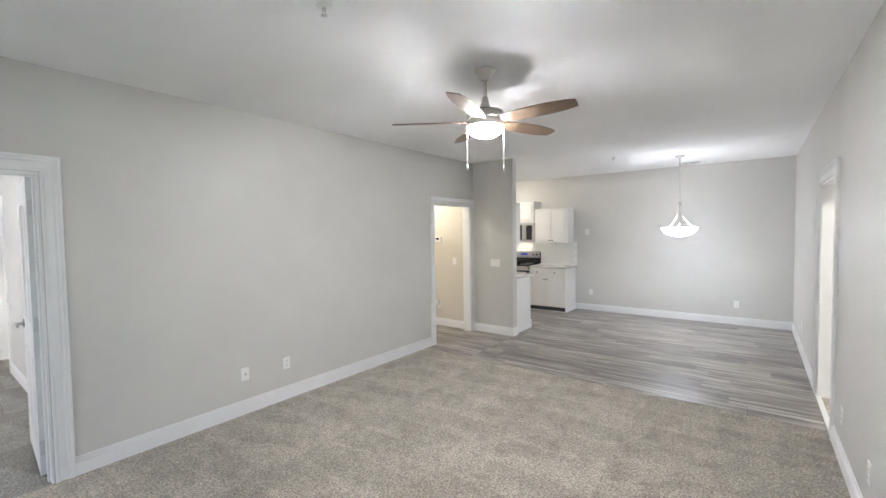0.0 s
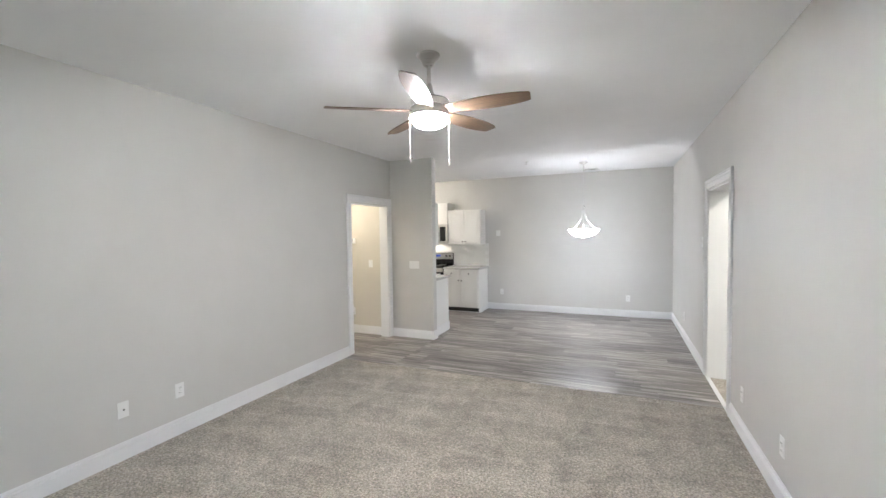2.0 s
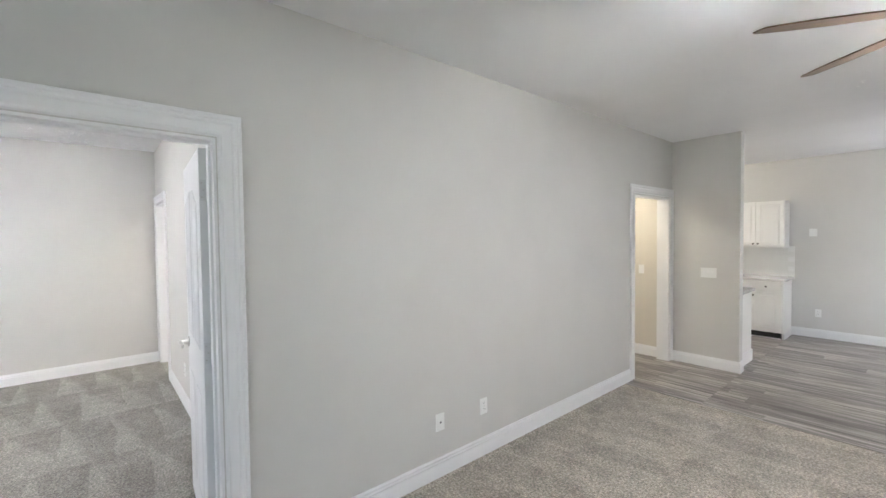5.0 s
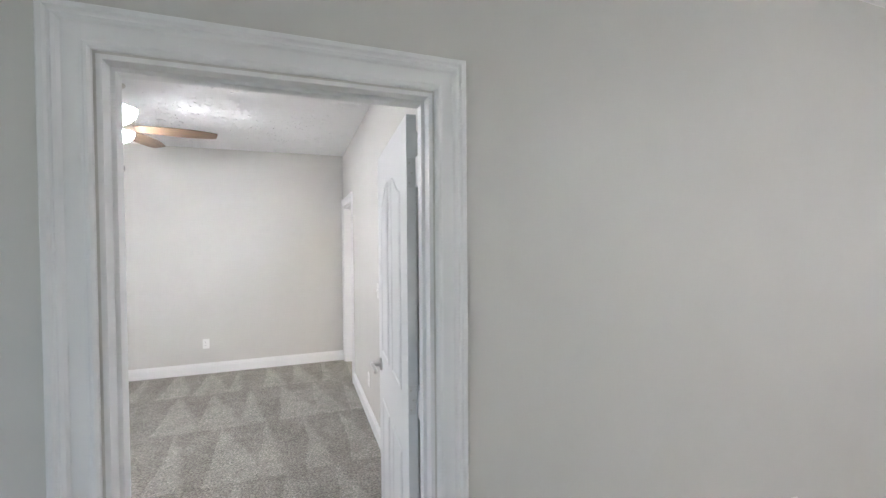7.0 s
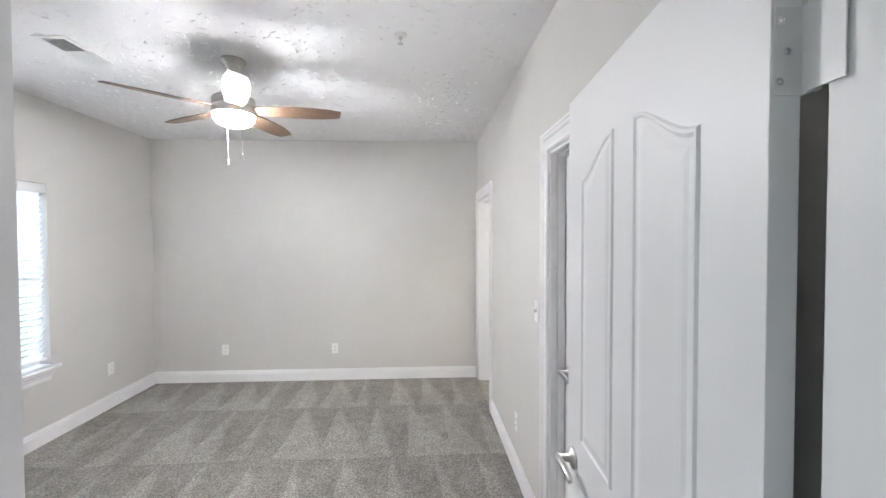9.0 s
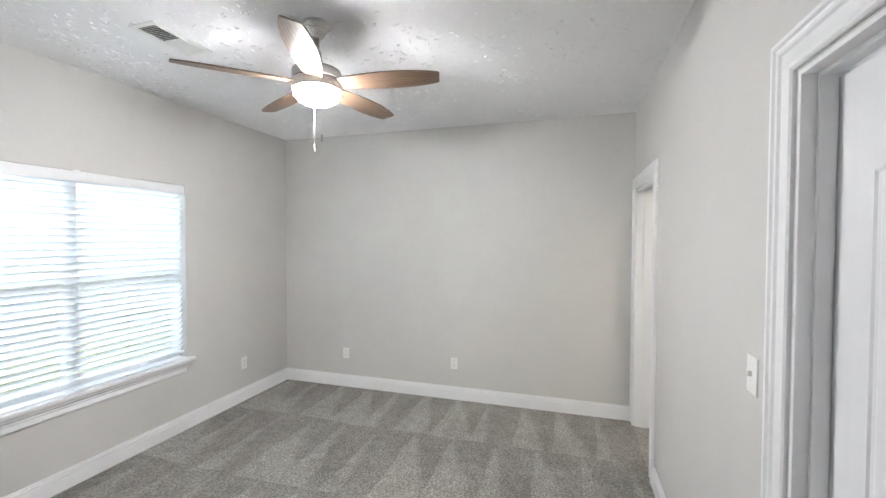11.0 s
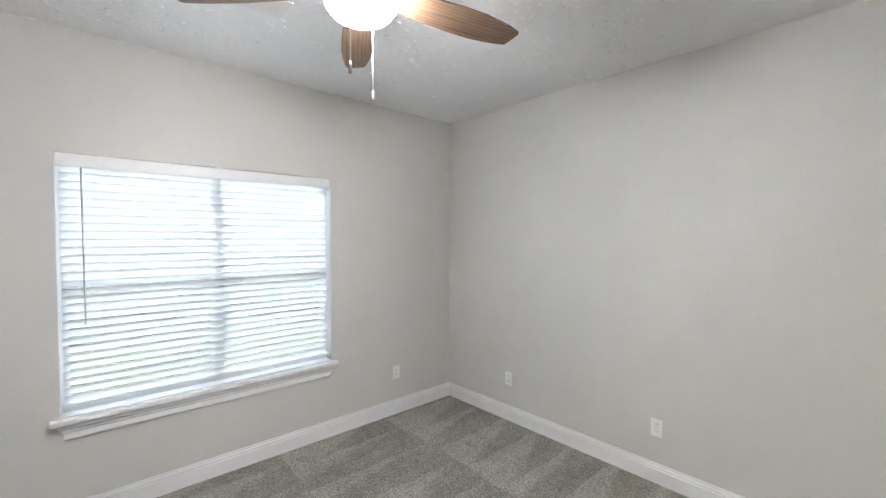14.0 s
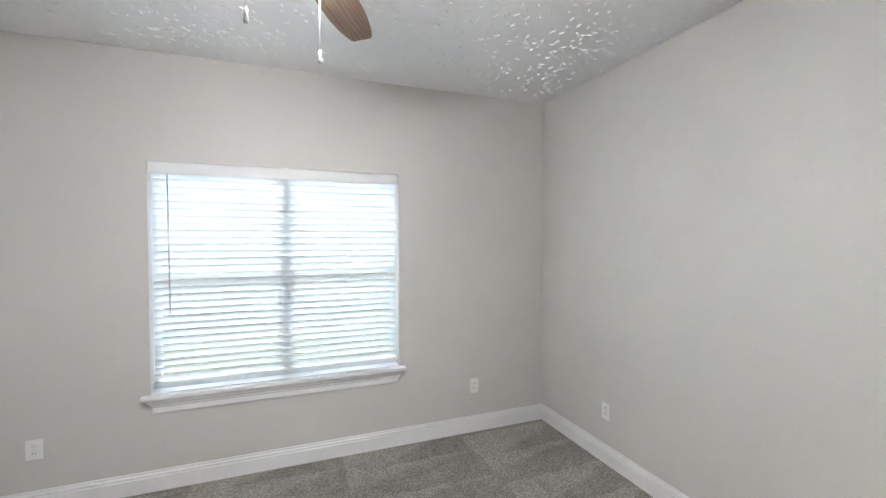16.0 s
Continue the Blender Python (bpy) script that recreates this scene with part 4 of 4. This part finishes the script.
# run along the stub wall, seen from its end
c2 = thing("base_cabinet", pose(0, 0, 0), "white base cabinet with a plain end panel beside the stub wall", "cabinet")
part("body", boxes((-5.2, PX - 0.07, PY + TH, PY + TH + 0.60, 0.10, 0.865)), CABINET, c2)
part("end_panel", boxes((PX - 0.07, PX - 0.052, PY + TH + 0.001, PY + TH + 0.60, 0.0, 0.865)), CABINET, c2)
part("shoe_moulding", boxes((PX - 0.052, PX - 0.036, PY + TH + 0.001, PY + TH + 0.60, 0.0, 0.14)), TRIM, c2)
part("toe_kick", boxes((-5.2, PX - 0.07, PY + TH + 0.01, PY + TH + 0.54, 0.0, 0.10)), KICK, c2)
solid("worktop", boxes((-5.2, PX - 0.02, PY + TH, PY + TH + 0.635, 0.868, 0.905), bevel=0.004), COUNTER, "speckled light stone worktop ending beside the stub wall", "worktop")
u3 = thing("wall_cabinet", pose(0, 0, 0), "white wall cabinet seen from its plain end", "cabinet")
part("body", boxes((-5.2, PX - 0.10, PY + TH, PY + TH + 0.315, 1.40, 2.075)), CABINET, u3)
part("cabinet_door", boxes((-4.2, PX - 0.103, PY + TH + 0.315, PY + TH + 0.334, 1.405, 2.07), bevel=0.002), CABINET, u3)

# ---- bathroom seen past the entry opening ----
tub = thing("bathtub", pose(1.05, 9.24, 0), "white bathtub with a tall white surround", "bathtub")
part("apron", boxes((-0.45, 0.95, -0.80, -0.74, 0.0, 0.46), bevel=0.012), TRIM, tub)
part("rim", boxes((-0.45, 0.95, -0.82, 0.0, 0.44, 0.49), bevel=0.015), TRIM, tub)
part("surround", boxes((-0.45, 0.95, -0.02, 0.0, 0.49, 1.95), bevel=0.004), PLASTIC, tub)

# ---- worn caulk line beside the bedroom doorway ----
gap = bmesh.new()
rnd = random.Random(21)
z = 0.15
while z < 2.1:
    step = rnd.uniform(0.03, 0.12)
    w0 = rnd.uniform(0.0008, 0.0022)
    box(gap, LX, LX + 0.0012, BD[0] - CW - 0.006 - w0, BD[0] - CW - 0.0055, z, z + step - rnd.uniform(0, 0.01))
    z += step
structure("caulk_gap_trim", gap, SLOT, "dark cracked caulk line beside the door casing")

# ---- threshold strips ----
structure("threshold_trim", boxes((RX - 0.012, RX + 0.028, RD[0], RD[1], -0.002, 0.006), bevel=0.002), TRIM, "white strip at the entry threshold")

# ---- outdoors beyond the bedroom window ----
structure("ground", boxes((-400, 400, -400, -1.75, -0.6, -0.5), (-400, 400, 10.0, 400, -0.6, -0.5), (-400, -8.4, -1.75, 10.0, -0.6, -0.5), (2.8, 400, -1.75, 10.0, -0.6, -0.5)), GRASS, "lawn outside the building")


def shrub(x, y, r, h, seed, label):
    t = thing("tree", pose(x, y, -0.5), label, "tree", "trees outside the window")
    part("trunk", tube([(0, 0, 0), (0.05, 0.02, h * 0.35), (0.0, 0.05, h * 0.75)], [0.11, 0.08, 0.03], 10), BARK, t)
    rnd = random.Random(seed)
    for k in range(6):
        a = rnd.uniform(0, 6.28)
        z = h * rnd.uniform(0.3, 0.6)
        part("limb", tube([(0.02, 0.02, z), (math.cos(a) * r * 0.4, math.sin(a) * r * 0.4, z + h * 0.12), (math.cos(a) * r * 0.8, math.sin(a) * r * 0.8, z + h * 0.25)], [0.035, 0.022, 0.008], 6), BARK, t)
    verts, faces = [], []
    for _ in range(11000):
        a, b = rnd.uniform(0, 6.283), rnd.uniform(-1, 1)
        rr = r * (0.45 + 0.6 * rnd.random()) * (0.8 + 0.25 * math.sin(3 * a + seed))
        c0 = Vector((rr * math.cos(a) * math.sqrt(1 - b * b), rr * math.sin(a) * math.sqrt(1 - b * b), h * 0.55 + b * h * 0.45))
        d = Vector((rnd.gauss(0, 1), rnd.gauss(0, 1), rnd.gauss(0, 1))).normalized()
        s = d.orthogonal().normalized()
        ln, wd = rnd.uniform(0.05, 0.10), rnd.uniform(0.02, 0.035)
        k = len(verts)
        verts += [c0 - d * ln, c0 + s * wd, c0 + d * ln, c0 - s * wd]
        faces.append((k, k + 1, k + 2, k + 3))
    me = bpy.data.meshes.new("crown")
    me.from_pydata([tuple(v) for v in verts], [], faces)
    me.materials.append(LEAF)
    cr = tagged(new("crown", me), kind="stuff")
    cr.parent = t
    return t


for i, (x, y, r, h) in enumerate([(-4.2, -8.2, 2.1, 7.6), (-6.6, -8.7, 2.3, 8.2), (-9.0, -8.1, 2.1, 7.4), (-11.8, -8.9, 2.4, 8.0), (-14.6, -8.5, 2.2, 7.6), (-2.0, -9.1, 2.0, 7.4),
                                  # Back row added to cover bright sky between the front crowns.
                                  (-3.0, -13.0, 3.2, 11.0), (-8.0, -13.6, 3.4, 11.5), (-13.2, -13.2, 3.3, 11.0), (-17.6, -12.0, 3.0, 10.0)]):
    shrub(x, y, r, h, 11 + i, "sunlit leafy yellow-green tree outside the bedroom window")

# ---- vinyl planks ----
def plank_mesh(length, width):
    bm = boxes((0, length - 0.002, 0, width - 0.002, -0.006, 0.0), bevel=0.0008)
    me = bpy.data.meshes.new("plank")
    bm.to_mesh(me)
    bm.free()
    me.materials.append(PLANK)
    return me


def lay_planks(x0, x1, y0, y1, width=0.178, length=1.22):
    rnd = random.Random(5)
    shared = {}
    y = y0
    while y < y1 - 0.005:
        w = min(width, y1 - y)
        x = x0 - rnd.uniform(0, length)
        while x < x1 - 0.01:
            a, b = max(x, x0), min(x + length, x1)
            if b - a > 0.02:
                key = (length, width) if abs(b - a - length) < 1e-6 and w == width else (b - a, w)
                if key not in shared:
                    shared[key] = plank_mesh(*key)
                o = new("plank", shared[key])
                o.parent = PLANKFLOOR
                o.location = (a, y, 0)
            x += length
        y += w


lay_planks(PX + 0.016, RX - 0.012, SEAM + 0.01, BY)
lay_planks(-4.9, PX + 0.016, PY + TH, BY)
lay_planks(-5.2, PX + 0.016, SEAM + 0.01, PY)
